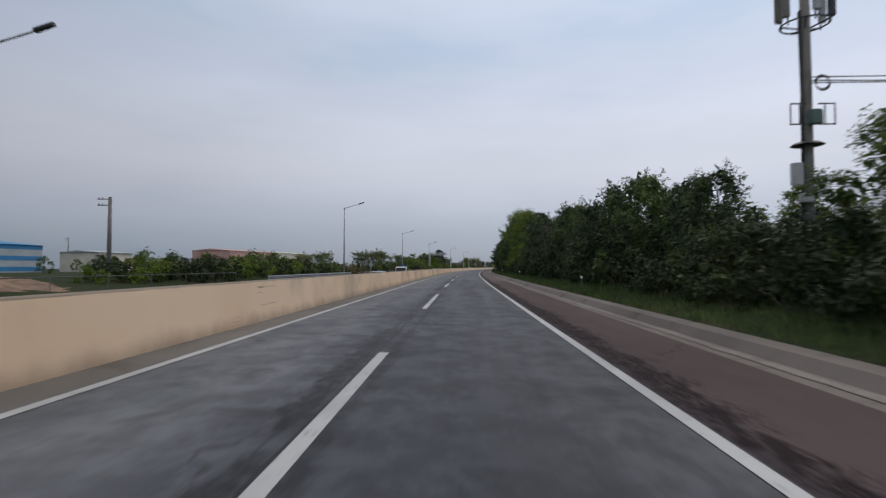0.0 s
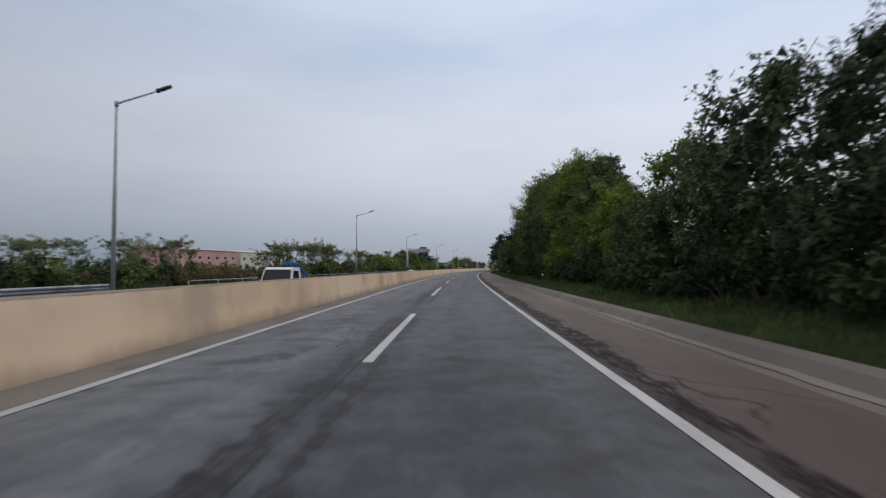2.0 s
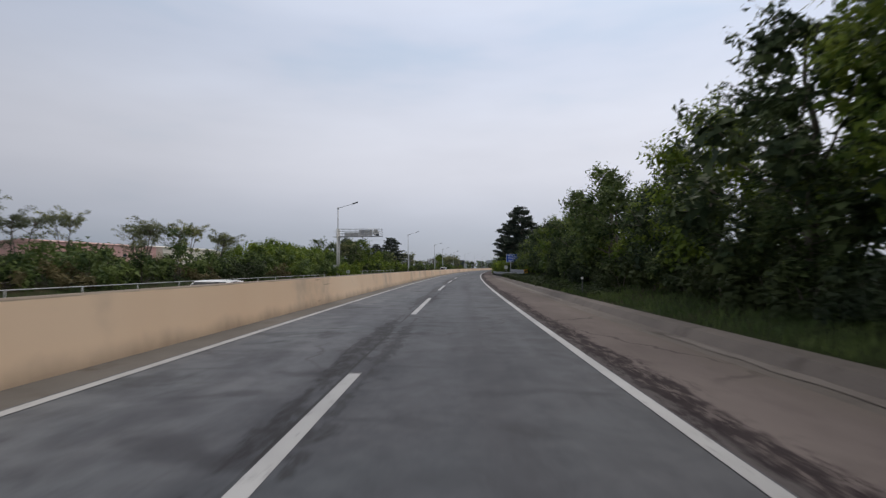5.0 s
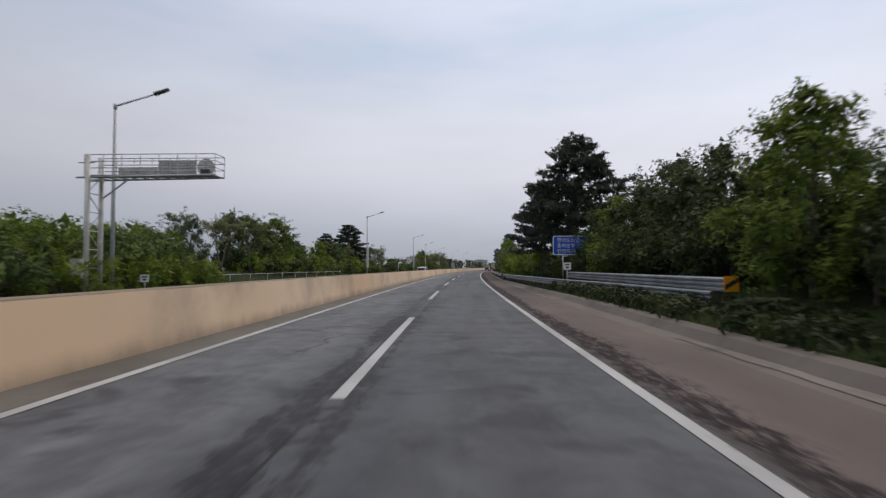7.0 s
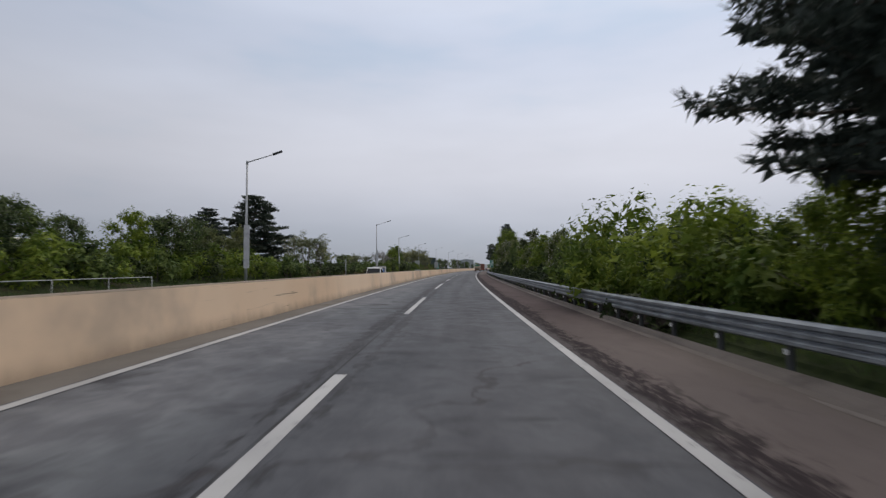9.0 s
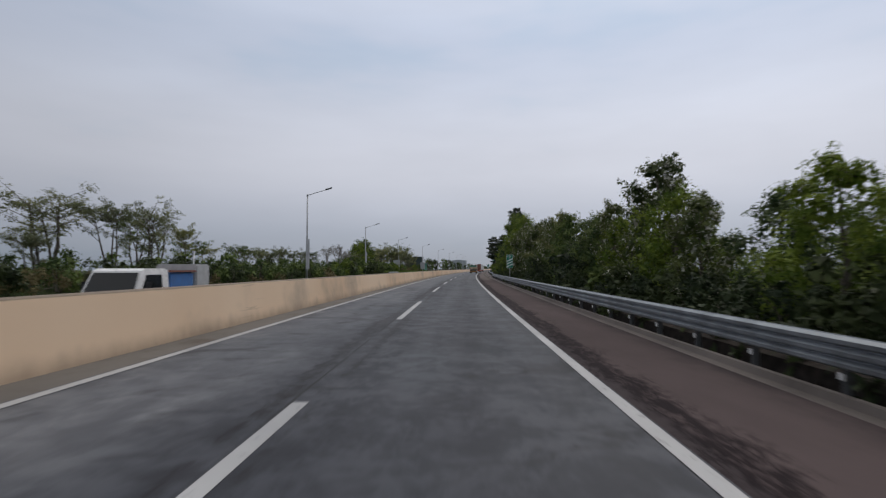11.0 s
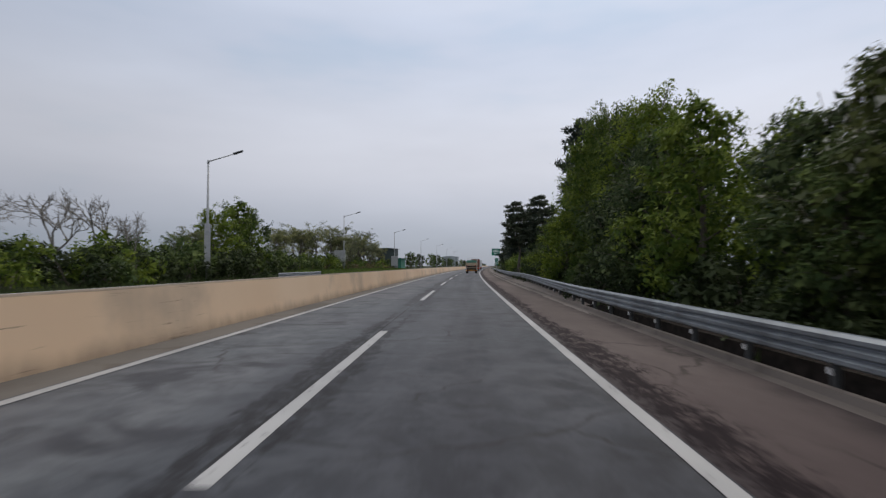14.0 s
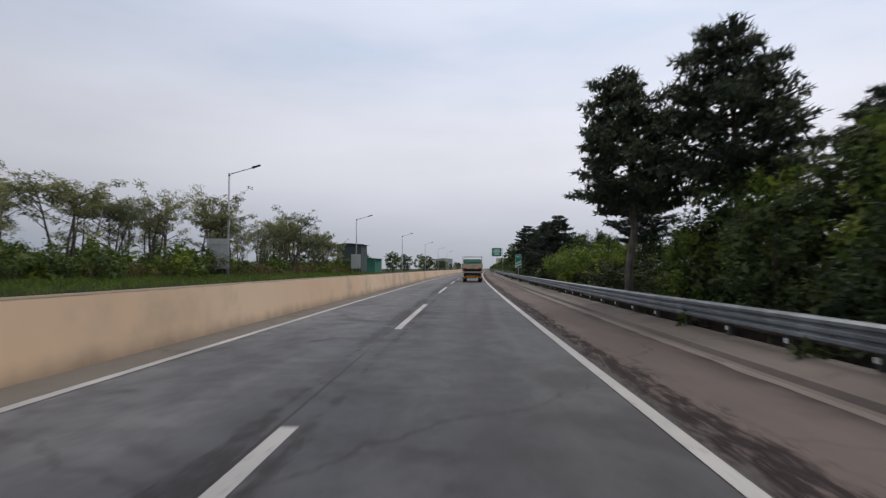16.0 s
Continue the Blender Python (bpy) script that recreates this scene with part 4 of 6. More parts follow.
# lower trees that lean out before the wood
for s in (72, 83, 94, 101, 109, 118, 127, 137, 146, 157, 166, 175, 184, 316, 330, 344, 356, 368, 376, 389, 393, 397):
    s += 3 * rng.random()
    d = (10.0 if s < 200 else 9.3) + 0.5 * rng.random()
    h = float(np.interp(s, *TOP)) * (0.5 + 0.25 * rng.random()) - land(s, d)
    place(BROAD[(3, 0, 1, 1)[int(rng.random() * 4)]], USED, s, d, (h / 8 * 1.15,) * 2 + (h / 8,), "trees on the roadside bank", rng)
back = []
s = -20.0
while s < 620:
    top = float(np.interp(s, *TOP)) * (0.70 + 0.22 * rng.random())
    d = 14.0 + 5 * rng.random()
    if not (14 < s < 23 and d < 17) and not (390 < s < 412 and d < 16):
        back.append((FAR[int(rng.random() * 2)], spread(s, d, max(2.5, top - land(s, d)) / 8 * 1.05, rng)))
    s += 2.6 + 1.2 * rng.random()
# undergrowth under the wood's edge, mostly in the leaf colour darkened for shade
s = -15.0
while s < 460:
    k = 0.7 + 0.5 * rng.random()
    if 160 < s < 206:
        k *= 1.35
    d = (7.9 if s < 186 else 9.6 if s < 240 else 7.3 if s < 368 else 7.9) + 1.75 * k + 0.7 * rng.random()
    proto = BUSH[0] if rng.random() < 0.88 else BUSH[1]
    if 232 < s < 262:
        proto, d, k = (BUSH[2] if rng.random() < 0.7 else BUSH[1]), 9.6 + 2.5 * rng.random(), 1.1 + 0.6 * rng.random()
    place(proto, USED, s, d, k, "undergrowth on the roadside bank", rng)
    s += 1.55 + 0.7 * rng.random()
for k in range(15):
    place(BIG[0 if k % 3 else 1], USED, 5 + 23 * rng.random(), 10.3 + 3.2 * rng.random(), 0.62 + 0.30 * rng.random(), "undergrowth on the roadside bank", rng)
for k in range(12):
    place(BIG[0], USED, 27 + 3.2 * k + rng.random(), 11.4 + 1.6 * rng.random(), 0.95 + 0.3 * rng.random(), "undergrowth on the roadside bank", rng)
for k in range(18):
    place(BIG[0 if k % 4 else 1], USED, 299 + 2.9 * k + rng.random(), 10.8 + 1.2 * rng.random(), 0.85 + 0.35 * rng.random(), "undergrowth on the roadside bank", rng)
place(BROAD[0], USED, 209.2, 10.35, 0.62, "trees on the roadside bank", rng)
for s, d, k in ((194.0, 11.2, 0.58), (197.5, 11.4, 0.64), (200.5, 11.2, 0.6), (203.4, 11.3, 0.66)):
    place(BROAD[1], USED, s, d, (k * 1.2, k * 1.2, k), "trees on the roadside bank", rng)
place(BROAD[3], USED, 206.2, 11.0, 0.68, "trees on the roadside bank", rng)
place(BLOOM[0], USED, 291.6, 10.6, 0.84, "trees on the roadside bank", rng)
for s, d, k in ((209.4, 10.3, 1.25), (213.5, 10.6, 1.2), (218.0, 10.4, 1.3), (222.0, 10.2, 1.2), (226.0, 10.0, 1.2), (196, 12.5, 1.7), (200, 12.8, 1.8), (204, 12.2, 1.5), (192, 12.5, 1.7), (188, 12.0, 1.6)):
    place(BIG[0], USED, s, d, k * 0.6, "undergrowth on the roadside bank", rng)
place(BROAD[3], USED, 25.0, 16.9, 0.5, "trees on the roadside bank", rng)
bare = build_bare_tree(81, "leafless grey shrub standing above the wood's edge", 4.2)
for s, d, k in ((41.5, 11.6, 1.55), (49.0, 12.0, 1.6), (38.0, 12.4, 1.5), (57.0, 11.8, 1.6)):
    place(bare, USED, s, d, k, "leafless shrubs", rng)
pale_bare = build_bare_tree(83, "pale leafless tree with fine twigs on the far verge", 5.4, make_plain("pale grey twigs", (0.22, 0.21, 0.195), 0.9), 0.085)
for s, d, k in ((362.5, -22.8, 1.05), (366.0, -22.0, 1.18), (370.5, -22.6, 1.22), (373.5, -22.2, 1.05)):
    place(pale_bare, USED, s, d, (k * 1.25, k * 1.25, k), "leafless trees on the far verge", rng)
# pines by the blue sign and further on
for s, d, h, i in ((216.5, 10.3, 11.9, 0), (230.9, 9.9, 10.6, 0), (99.8, 14.6, 11.6, 1), (104.5, 16.2, 11.4, 1), (384.4, 12.8, 14.6, 1), (391.0, 13.5, 8.0, 1), (403.0, 8.3, 9.5, 1), (399.5, 10.7, 9.8, 1),
                   (413.0, 12.0, 7.0, 1), (394.8, 12.2, 6.2, 2), (449.0, 10.2, 6.4, 2), (432.0, 10.2, 6.6, 2), (446.0, 11.0, 7.0, 0), (455.0, 12.0, 8.0, 2), (470.0, 11.0, 8.6, 0)):
    h0 = 11.0 if i == 0 else 10.0
    k = (h - land(s, d)) / h0
    place(PINES[i], USED, s, d, (k * 1.06, k * 1.06, k) if s == 216.5 else (k * 0.82, k * 0.82, k) if s == 384.4 else k, "pines beside the road", rng)
for s, d, k in ((417.0, 10.3, 1.5), (421.0, 10.2, 1.75), (426.0, 10.6, 1.7), (238, 9.5, 1.9), (243, 9.8, 2.3), (248, 9.6, 2.1)):
    place(BIG[2], USED, s, d, k * 0.61, "bright shrubs behind the guard rail", rng)

# the far verge: bushes, thickets and slender trees
LTOP = ([-30, 20, 30, 48, 55, 66, 75, 82, 90, 100, 108, 114, 125, 132, 150, 176, 186, 196, 212, 216, 225, 231, 243, 255, 270, 280, 297, 300, 306, 313, 318, 328, 345, 352, 358, 366, 374, 379, 385, 410, 430, 436, 450, 470, 500, 600],
        [2.4, 2.4, 1.6, 2.9, 2.0, 2.2, 4.3, 3.6, 4.6, 4.8, 3.2, 3.4, 6.2, 6.3, 6.7, 5.6, 4.8, 4.8, 4.2, 5.0, 6.4, 8.3, 7.6, 5.2, 6.6, 6.0, 3.8, 6.2, 6.9, 6.4, 4.8, 3.8, 5.2, 4.8, 2.4, 2.4, 2.4, 3.6, 6.0, 7.2, 7.0, 5.9, 8.2, 7.4, 7.0, 8.0])
s = -20.0
while s < 480:
    top = float(np.interp(s, *LTOP)) * (0.88 + 0.22 * rng.random())
    d = -22.0 - 3.5 * rng.random()
    if not (283 < s < 294) and not (386 < s < 402) and not (182 < s < 214):
        base = land(s, d)
        h = top - base
        if h > 2.8:
            woody = 216 < s < 284
            proto = BROAD[int(rng.random() * 4)] if woody and rng.random() < 0.75 else FLAT[int(rng.random() * 3)]
            if s > 402:
                proto = FLAT[0 if rng.random() < 0.5 else 2]
            k = h / (8 if proto in BROAD else 6.9 if s < 170 else 6.3)
            w = k * (0.75 + 0.6 * rng.random())
            place(proto, USED, s, d, (w, w, k), "trees on the far verge", rng)
    s += 2.6 + 1.6 * rng.random()
thicket = []
s = -20.0
while s < 480:
    top = min(4.6, float(np.interp(s, *LTOP)))
    for row in range(3 if 184 < s < 214 or s > 400 else 2):
        if s < 33 or (s < 36 and row == 0):
            continue
        d = -18.2 - 2.6 * row - 2.4 * rng.random()
        if 184 < s < 214:
            k, proto = (1.05 + 0.30 * row) * (0.95 + 0.25 * rng.random()), VINE[0] if rng.random() < 0.35 else VINE[1]
            d = -16.9 - 2.4 * row - 1.8 * rng.random()
        elif 216 < s < 284:
            if s < 229:
                if rng.random() < 0.8:
                    thicket.append((MOUND[3 if rng.random() < 0.6 else 1], spread(s, d - 7.5 - row, 1.0 + 0.5 * rng.random(), rng)))
                continue
            k, proto = (0.9 + 0.5 * rng.random()) * top / 3.6, MOUND[int(rng.random() * 3)]
            d -= 1.5
        elif 26 < s < 72:
            k, proto = (1.1 + 0.5 * rng.random()) * float(np.interp(s, [32, 37, 46, 72], [0.4, 0.75, 0.95, 0.95])), MOUND[int(rng.random() * 2.6)]
            d -= 1.5
        else:
            k = max(0.5, min(1.35, top / 3.6)) * (0.65 + 0.5 * rng.random())
            proto = MOUND[3] if rng.random() < (0.6 if 78 < s < 130 else 0.15) else MOUND[int(rng.random() * 2)]
        if 360 < s < 404:
            k, proto = 1.2 + 0.6 * rng.random(), MOUND[int(rng.random() * 2.4)]
            d -= 1.6
        if s > 404:
            d, k = d - 2.0, k * 1.05
            proto = MOUND[3] if rng.random() < 0.45 else MOUND[2] if rng.random() < 0.5 else MOUND[1]
        if abs(s - 47) < 2 and d < -29:
            continue
        thicket.append((proto, spread(s, d, k, rng)))
    s += 1.5 + 0.8 * rng.random()
# scrub that covers the earth bank
for k in range(80):
    a, q = 6.28 * rng.random(), 0.2 + 0.75 * rng.random()
    s, d = 220.0 + 13 * q * math.sin(a), -28.0 + 7.0 * q * math.cos(a)
    z = land(s, d) + 2.5 * (math.cos(q * math.pi) + 1) / 2 - 0.45
    proto = MOUND[(3, 3, 3, 1, 0, 2)[int(rng.random() * 6)]]
    thicket.append((proto, stand(s, d, z, rng.random() * 360, 0.55 + 0.45 * rng.random())))
for s, d, k in ((219.0, -25.5, 0.42), (228.0, -27.5, 0.80)):
    place(FLAT[1], USED, s, d, k, "trees on the far verge", rng, z=land(s, d) + 1.0)
# single trees that stand out
place(PINES[2], USED, 290.5, -25.2, (1.4, 1.4, 1.02), "trees on the far verge", rng)
place(PINES[0], USED, 285.0, -28.5, 0.72, "trees on the far verge", rng)
for s, d, k in ((388.0, -23.2, 0.92), (392.5, -22.6, 1.08), (397.5, -23.6, 0.95)):
    place(BROAD[3] if s < 395 else BROAD[1], USED, s, d, k, "trees on the far verge", rng)
for s, d, k in ((455.0, -23.0, 1.45), (431.0, -22.8, 1.35), (425.0, -24.0, 1.2)):
    place(FLAT[2], USED, s, d, k, "trees on the far verge", rng)
# woods that close the view ahead and behind
for k in range(150):
    s = 470 + 8.0 * k * (1 + k / 150)
    side = 1 if k % 2 else -1
    d = (11 if side > 0 else -25) + side * (1 + 10 * rng.random())
    back.append((FAR[k // 2 % 2], spread(s, d, 0.75 + 0.4 * rng.random(), rng)))
for k in range(46):
    d = -300 + 13.0 * k
    if abs(d + 4) > 18:
        back.append((FAR[k % 2], spread(-75 - 20 * rng.random(), d, 1.1, rng)))
for k in range(60):
    back.append((FAR[k % 2], spread(60 + 9 * k, -60 - 60 * rng.random(), 0.35 + 0.2 * rng.random(), rng)))
weld("woodland", back, "dark green woodland behind the roadside trees", "woodland")
# weeds in the shade-darkened leaf colour, to blacken the gap below the rail
low = build_bush(61, LEAF_SHADED, "dark low weeds", 0.9, 0.75, 110, 0.22, fill=2, clumps=10)
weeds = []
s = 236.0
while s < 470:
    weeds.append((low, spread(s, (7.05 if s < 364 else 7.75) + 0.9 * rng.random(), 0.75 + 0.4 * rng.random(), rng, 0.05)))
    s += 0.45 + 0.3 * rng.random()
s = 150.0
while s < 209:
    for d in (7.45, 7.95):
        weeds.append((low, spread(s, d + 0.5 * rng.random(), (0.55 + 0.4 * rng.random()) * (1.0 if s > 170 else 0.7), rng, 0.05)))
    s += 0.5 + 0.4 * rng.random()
weld("undergrowth", weeds, "low weeds behind the crash rail, darkened for shade", "undergrowth")
weld("thicket", thicket, "tangled green and brown thicket along the far verge", "thicket")
for proto in FAR + [q for q in BROAD + TALL + BLOOM + FLAT + PINES + BUSH + BIG + MOUND + VINE + [low] if q.name not in USED]:
    for ob in (*proto.children, proto):
        bpy.data.objects.remove(ob)


def grass_mesh(name, rng, n, strip, mat, tall=0.26):
    """Single blades on a strip of verge."""
    V = np.empty((n, 4, 3))
    for i in range(n):
        s, d = strip(rng)
        p = np.array(spot(s, d, land(s, d) - 0.02 + 0.1 * noise.noise((s * 0.07, d * 0.15, 0))))
        a = rng.random() * 6.28
        h = tall * (0.4 + 0.9 * rng.random())
        w = 0.014 + 0.016 * rng.random()
        side = np.array((math.cos(a), math.sin(a), 0)) * w
        lean = np.array((rng.normal() * 0.3 * h, rng.normal() * 0.3 * h, h))
        V[i] = (p - side, p + lean * 0.6 - side * 0.6, p + lean, p + lean * 0.6 + side * 0.8)
    return leaf_mesh(name, V.reshape(-1, 3), mat, 4)


def right_strip(r):
    s = -10 + 250 * r.random()
    return s, 7.24 + 2.6 * r.random() ** 1.3


def left_strip(r):
    return 40 + 450 * r.random() ** 0.6, -15.0 - 6.0 * r.random()


tagged(part("grass", grass_mesh("grass", rng, 42000, right_strip, GRASS)), "dark green grass on the verge behind the kerb", "grass", kind="stuff")
tagged(part("grass", grass_mesh("grass", rng, 22000, left_strip, GRASS, 0.42)), "green grass along the far verge", "grass", kind="stuff")


def far_strip(r):
    return 398 + 90 * r.random(), -15.6 - 5.4 * r.random()


tagged(part("grass", grass_mesh("grass", rng, 16000, far_strip, GRASS_BRIGHT, 0.36)), "bright green spring grass along the far verge", "grass", kind="stuff")


# ---------------------------------------------------------------- lamps, rails, signs
def build_lamp():
    lamp = thing("street_lamp", "grey steel street lamp with one raised arm", "street lamp", "street lamps")
    part("pole", mesh("pole", *tube([(0, 0, 0), (0, 0, 5), (0, 0, 10.2)], [0.125, 0.10, 0.07], 10), LAMP_GREY, True), lamp)
    part("arm", mesh("arm", *tube([(-0.05, 0, 10.16), (0.5, 0, 10.32), (2.3, 0, 10.84)], [0.055, 0.05, 0.04], 8), LAMP_GREY, True), lamp)
    part("collar", mesh("collar", *tube([(0, 0, 10.02), (0, 0, 10.3)], 0.095, 10), LAMP_GREY, True), lamp)
    head = prism([(-0.16, 0.0), (-0.13, 0.10), (0.13, 0.10), (0.16, 0.0), (0.10, -0.05), (-0.10, -0.05)], 0, 0.78)
    hv = [(x * math.cos(0.30) + 2.15, y * (1.0 if x < 0.4 else 0.75), z + x * 0.31 + 10.78) for x, y, z in head[0]]
    part("lamp_head", mesh("lamp_head", hv, head[1], DARK_STEEL), lamp, "dark flat lamp head")
    part("base_plate", mesh("base_plate", *box(0, 0, 0.03, 0.42, 0.42, 0.06, bevel=0.008), GALV), lamp)
    return lamp


lamp = build_lamp()
LAMPS = [(20.2, -17.5), (78.4, -16.5), (139.6, -16.5), (202.4, -17.0), (265.6, -15.7), (330.1, -16.4), (379.2, -19.4), (429.2, -20.2), (475.6, -18.8), (525, -18.0), (575, -17.5), (626, -17.5), (678, -17.5)]
for i, (s, d) in enumerate(LAMPS):
    m = stand(s, d, 0.02)
    z = land(s, d)
    m.translation.z = z
    m = m @ Matrix.Diagonal((1, 1, (10.2 - z) / 10.2, 1))
    if i == 0:
        lamp.matrix_basis = m
        first = lamp.scale.copy()
    else:
        copy_thing(lamp, m @ Matrix.Diagonal((1 / first[0], 1 / first[1], 1 / first[2], 1)))


def w_beam(high):
    """The folded section of a three-wave crash rail: offset across, height."""
    fold = [(0.0, 0.0)]
    for k in range(3):
        fold += [(-0.075, k * 0.136 + 0.035), (-0.08, k * 0.136 + 0.085), (-0.012, k * 0.136 + 0.125), (-0.008, k * 0.136 + 0.136)]
    back = [(x + 0.008, z) for x, z in fold[::-1]]
    return [(x, high + z - 0.408) for x, z in fold + back]


POST = mesh("post", *join(tube([(0, 0, -0.3), (0, 0, 0.70)], 0.06, 10), box(-0.05, 0, 0.60, 0.10, 0.09, 0.20)), DARK_STEEL)
STUD = mesh("reflector", *box(-0.075, 0, 0.245, 0.02, 0.085, 0.085, bevel=0.006), REFLECT)


def build_rail(label, s0, s1, offset, top, step, studs=False, flip=1, group="guard rails"):
    """A crash rail: lapped beams on round posts."""
    g = thing("guard_rail", label, "guard rail", group, m=stand((s0 + s1) / 2, offset((s0 + s1) / 2), 0))
    inv = g.matrix_basis.inverted()
    a = s0
    while a < s1 - 0.5:
        b = min(a + 12.0, s1)
        me = ribbon("beam", lambda s: [(offset(s) + flip * (-0.09 + x), z) for x, z in w_beam(top(s))], a - 0.12, b, 2.0, RAIL, closed=True)
        part("beam", me, g, m=inv)
        a = b
    s = s0 + 0.6
    while s < s1:
        p = part("post", POST, g, m=inv @ stand(s, offset(s), top(s) - 0.75, 0 if flip > 0 else 180))
        if studs:
            part("reflector", STUD, p, "small white square reflector")
        s += step
    return g


def main_offset(s):
    return float(np.interp(s, [188, 200, 206.5, 212, 236, 300, 356, 367, 378, 389, 398, 410, 455, 1500], [8.7, 8.35, 7.75, 7.3, 6.5, 6.45, 6.4, 6.75, 7.15, 7.3, 7.1, 7.15, 7.5, 7.6]))


def main_top(s):
    return float(np.interp(s, [188, 206, 215, 240, 360, 385, 1500], [0.90, 0.86, 0.85, 0.76, 0.76, 0.82, 0.82]))


part("soil_strip", ribbon("soil_strip", lambda s: [(6.34, 0.05), (6.60, 0.10), (max(6.64, main_offset(s) - 0.02), 0.17), (max(6.80, main_offset(s) + 0.25), 0.12)], 356, 560, 2, KERB), kerb, "bare brown soil strip below the crash rail")
# added near-black bank: stands in for the shade between rail and kerb
part("soil_bank", ribbon("soil_bank", lambda s: [(main_offset(s) + 0.14, -0.08), (main_offset(s) + 0.20, float(np.interp(s, [236, 244, 356, 372], [0.0, 0.24, 0.24, 0.30]))), (main_offset(s) + 0.62, 0.34)], 236, 560, 1.0, SHADE_SOIL, wave=0.10), ground, "soil bank behind the crash rail, blackened for its shade")
build_rail("weathered three-wave steel crash rail on posts beside the shoulder", 190.0, 560.0, main_offset, main_top, 2.0, studs=True)
upper = build_rail("short steel crash rail with a striped end", 189.3, 208.8, lambda s: float(np.interp(s, [189, 209], [8.75, 8.35])), lambda s: 1.29, 2.0)
striped = part("end_plate", mesh("end_plate", *box(0, 0, 0, 0.44, 0.03, 0.42, bevel=0.05), YELLOW), upper, "amber and black striped end plate", m=upper.matrix_basis.inverted() @ stand(189.15, 8.72, 1.11, 6))
part("stripe", mesh("stripe", [(-0.20, -0.019, -0.04), (-0.20, -0.019, -0.18), (0.20, -0.019, 0.06), (0.20, -0.019, 0.19)], [(0, 1, 2, 3)], BLACK), striped)
build_rail("weathered steel crash rail along the far verge", 44.0, 75.5, lambda s: -14.9, lambda s: 0.80, 4.0, flip=-1)
build_rail("weathered steel crash rail along the far verge", 385.0, 399.0, lambda s: -15.6, lambda s: 0.86, 4.0, flip=-1)


def build_pipe_fence(s0, s1, d, high, mat=LAMP_GREY):
    f = thing("pipe_fence", "low grey pipe fence along the far verge", "fence", m=stand((s0 + s1) / 2, d, 0))
    inv = f.matrix_basis.inverted()
    n = int((s1 - s0) / 4)
    pts = [inv @ spot(s0 + (s1 - s0) * k / n, d, high) for k in range(n + 1)]
    part("rail", mesh("rail", *tube(pts, 0.022, 6), mat, True), f)
    pm = mesh("post", *tube([(0, 0, -high - 0.5), (0, 0, 0)], 0.024, 6), mat, True)
    for p in pts:
        part("post", pm, f, m=Matrix.Translation(p))
    return f


build_pipe_fence(84, 190, -15.4, 0.72)
build_pipe_fence(20, 44, -17.5, 1.05, DARK_STEEL)
build_pipe_fence(206, 256, -17.8, 0.95)
build_pipe_fence(350, 386, -15.0, 0.50)


def words(text, size, mat, m, parent, label=""):
    """Lettering in the built-in font, as a mesh part."""
    cu = bpy.data.curves.new("lettering", "FONT")
    cu.body, cu.size, cu.extrude = text, size, 0.002
    tmp = new("lettering", cu)
    me = bpy.data.meshes.new_from_object(tmp.evaluated_get(bpy.context.evaluated_depsgraph_get()))
    bpy.data.objects.remove(tmp)
    me.materials.clear()
    me.materials.append(mat)
    return part("lettering", me, parent, label, m)


UPRIGHT = Euler((math.pi / 2, 0, 0)).to_matrix().to_4x4()


def plate(w, h, t, cut):
    """A board with rounded corners, standing in x and z, its back at y = 0."""
    o = []
    for cx, cz, a0 in ((w / 2 - cut, h / 2 - cut, 0), (-w / 2 + cut, h / 2 - cut, 90), (-w / 2 + cut, -h / 2 + cut, 180), (w / 2 - cut, -h / 2 + cut, 270)):
        for k in range(4):
            a = radians(a0 + 30 * k)
            o.append((cx + cut * math.cos(a), cz + cut * math.sin(a)))
    n = len(o)
    V = [(x, 0, z) for x, z in o] + [(x, -t, z) for x, z in o]
    return V, [tuple(range(n)), tuple(range(2 * n - 1, n - 1, -1))] + [(i, n + i, n + (i + 1) % n, (i + 1) % n) for i in range(n)]


def build_blue_sign():
    sg = thing("direction_sign", "blue direction sign with white lettering, half behind leaves", "road sign", m=stand(211.4, 9.15, 0, -4))
    g = land(211.4, 9.15)
    for x in (-0.75, 0.85):
        part("post", mesh("post", *tube([(x, 0.07, g - 0.4), (x, 0.07, 3.5)], 0.055, 10), GALV, True), sg)
    b = part("board", mesh("board", *plate(2.85, 1.30, 0.03, 0.09), SIGN_WHITE), sg, "white bordered blue board", m=Matrix.Translation((0, 0, 3.05)))
    part("panel", mesh("panel", *plate(2.76, 1.21, 0.006, 0.07), SIGN_BLUE), b, m=Matrix.Translation((0, -0.031, 0)))
    for k, tx in enumerate(("한국도로공사", "충북본부", "진천지사")):
        words(tx, 0.33, SIGN_WHITE, Matrix.Translation((-1.15, -0.041, 0.24 - 0.38 * k)) @ UPRIGHT, b)
    arrow = [(0.95, -0.10), (1.20, 0.12), (1.13, 0.19), (1.32, 0.22), (1.31, 0.02), (1.25, 0.08), (1.02, -0.17)]
    part("arrow", mesh("arrow", [(x, -0.041, z) for x, z in arrow], [tuple(range(7))], SIGN_WHITE), b)
    part("caption_bar", mesh("caption_bar", *box(1.05, -0.040, -0.42, 0.42, 0.004, 0.09), SIGN_WHITE), b)
    return sg


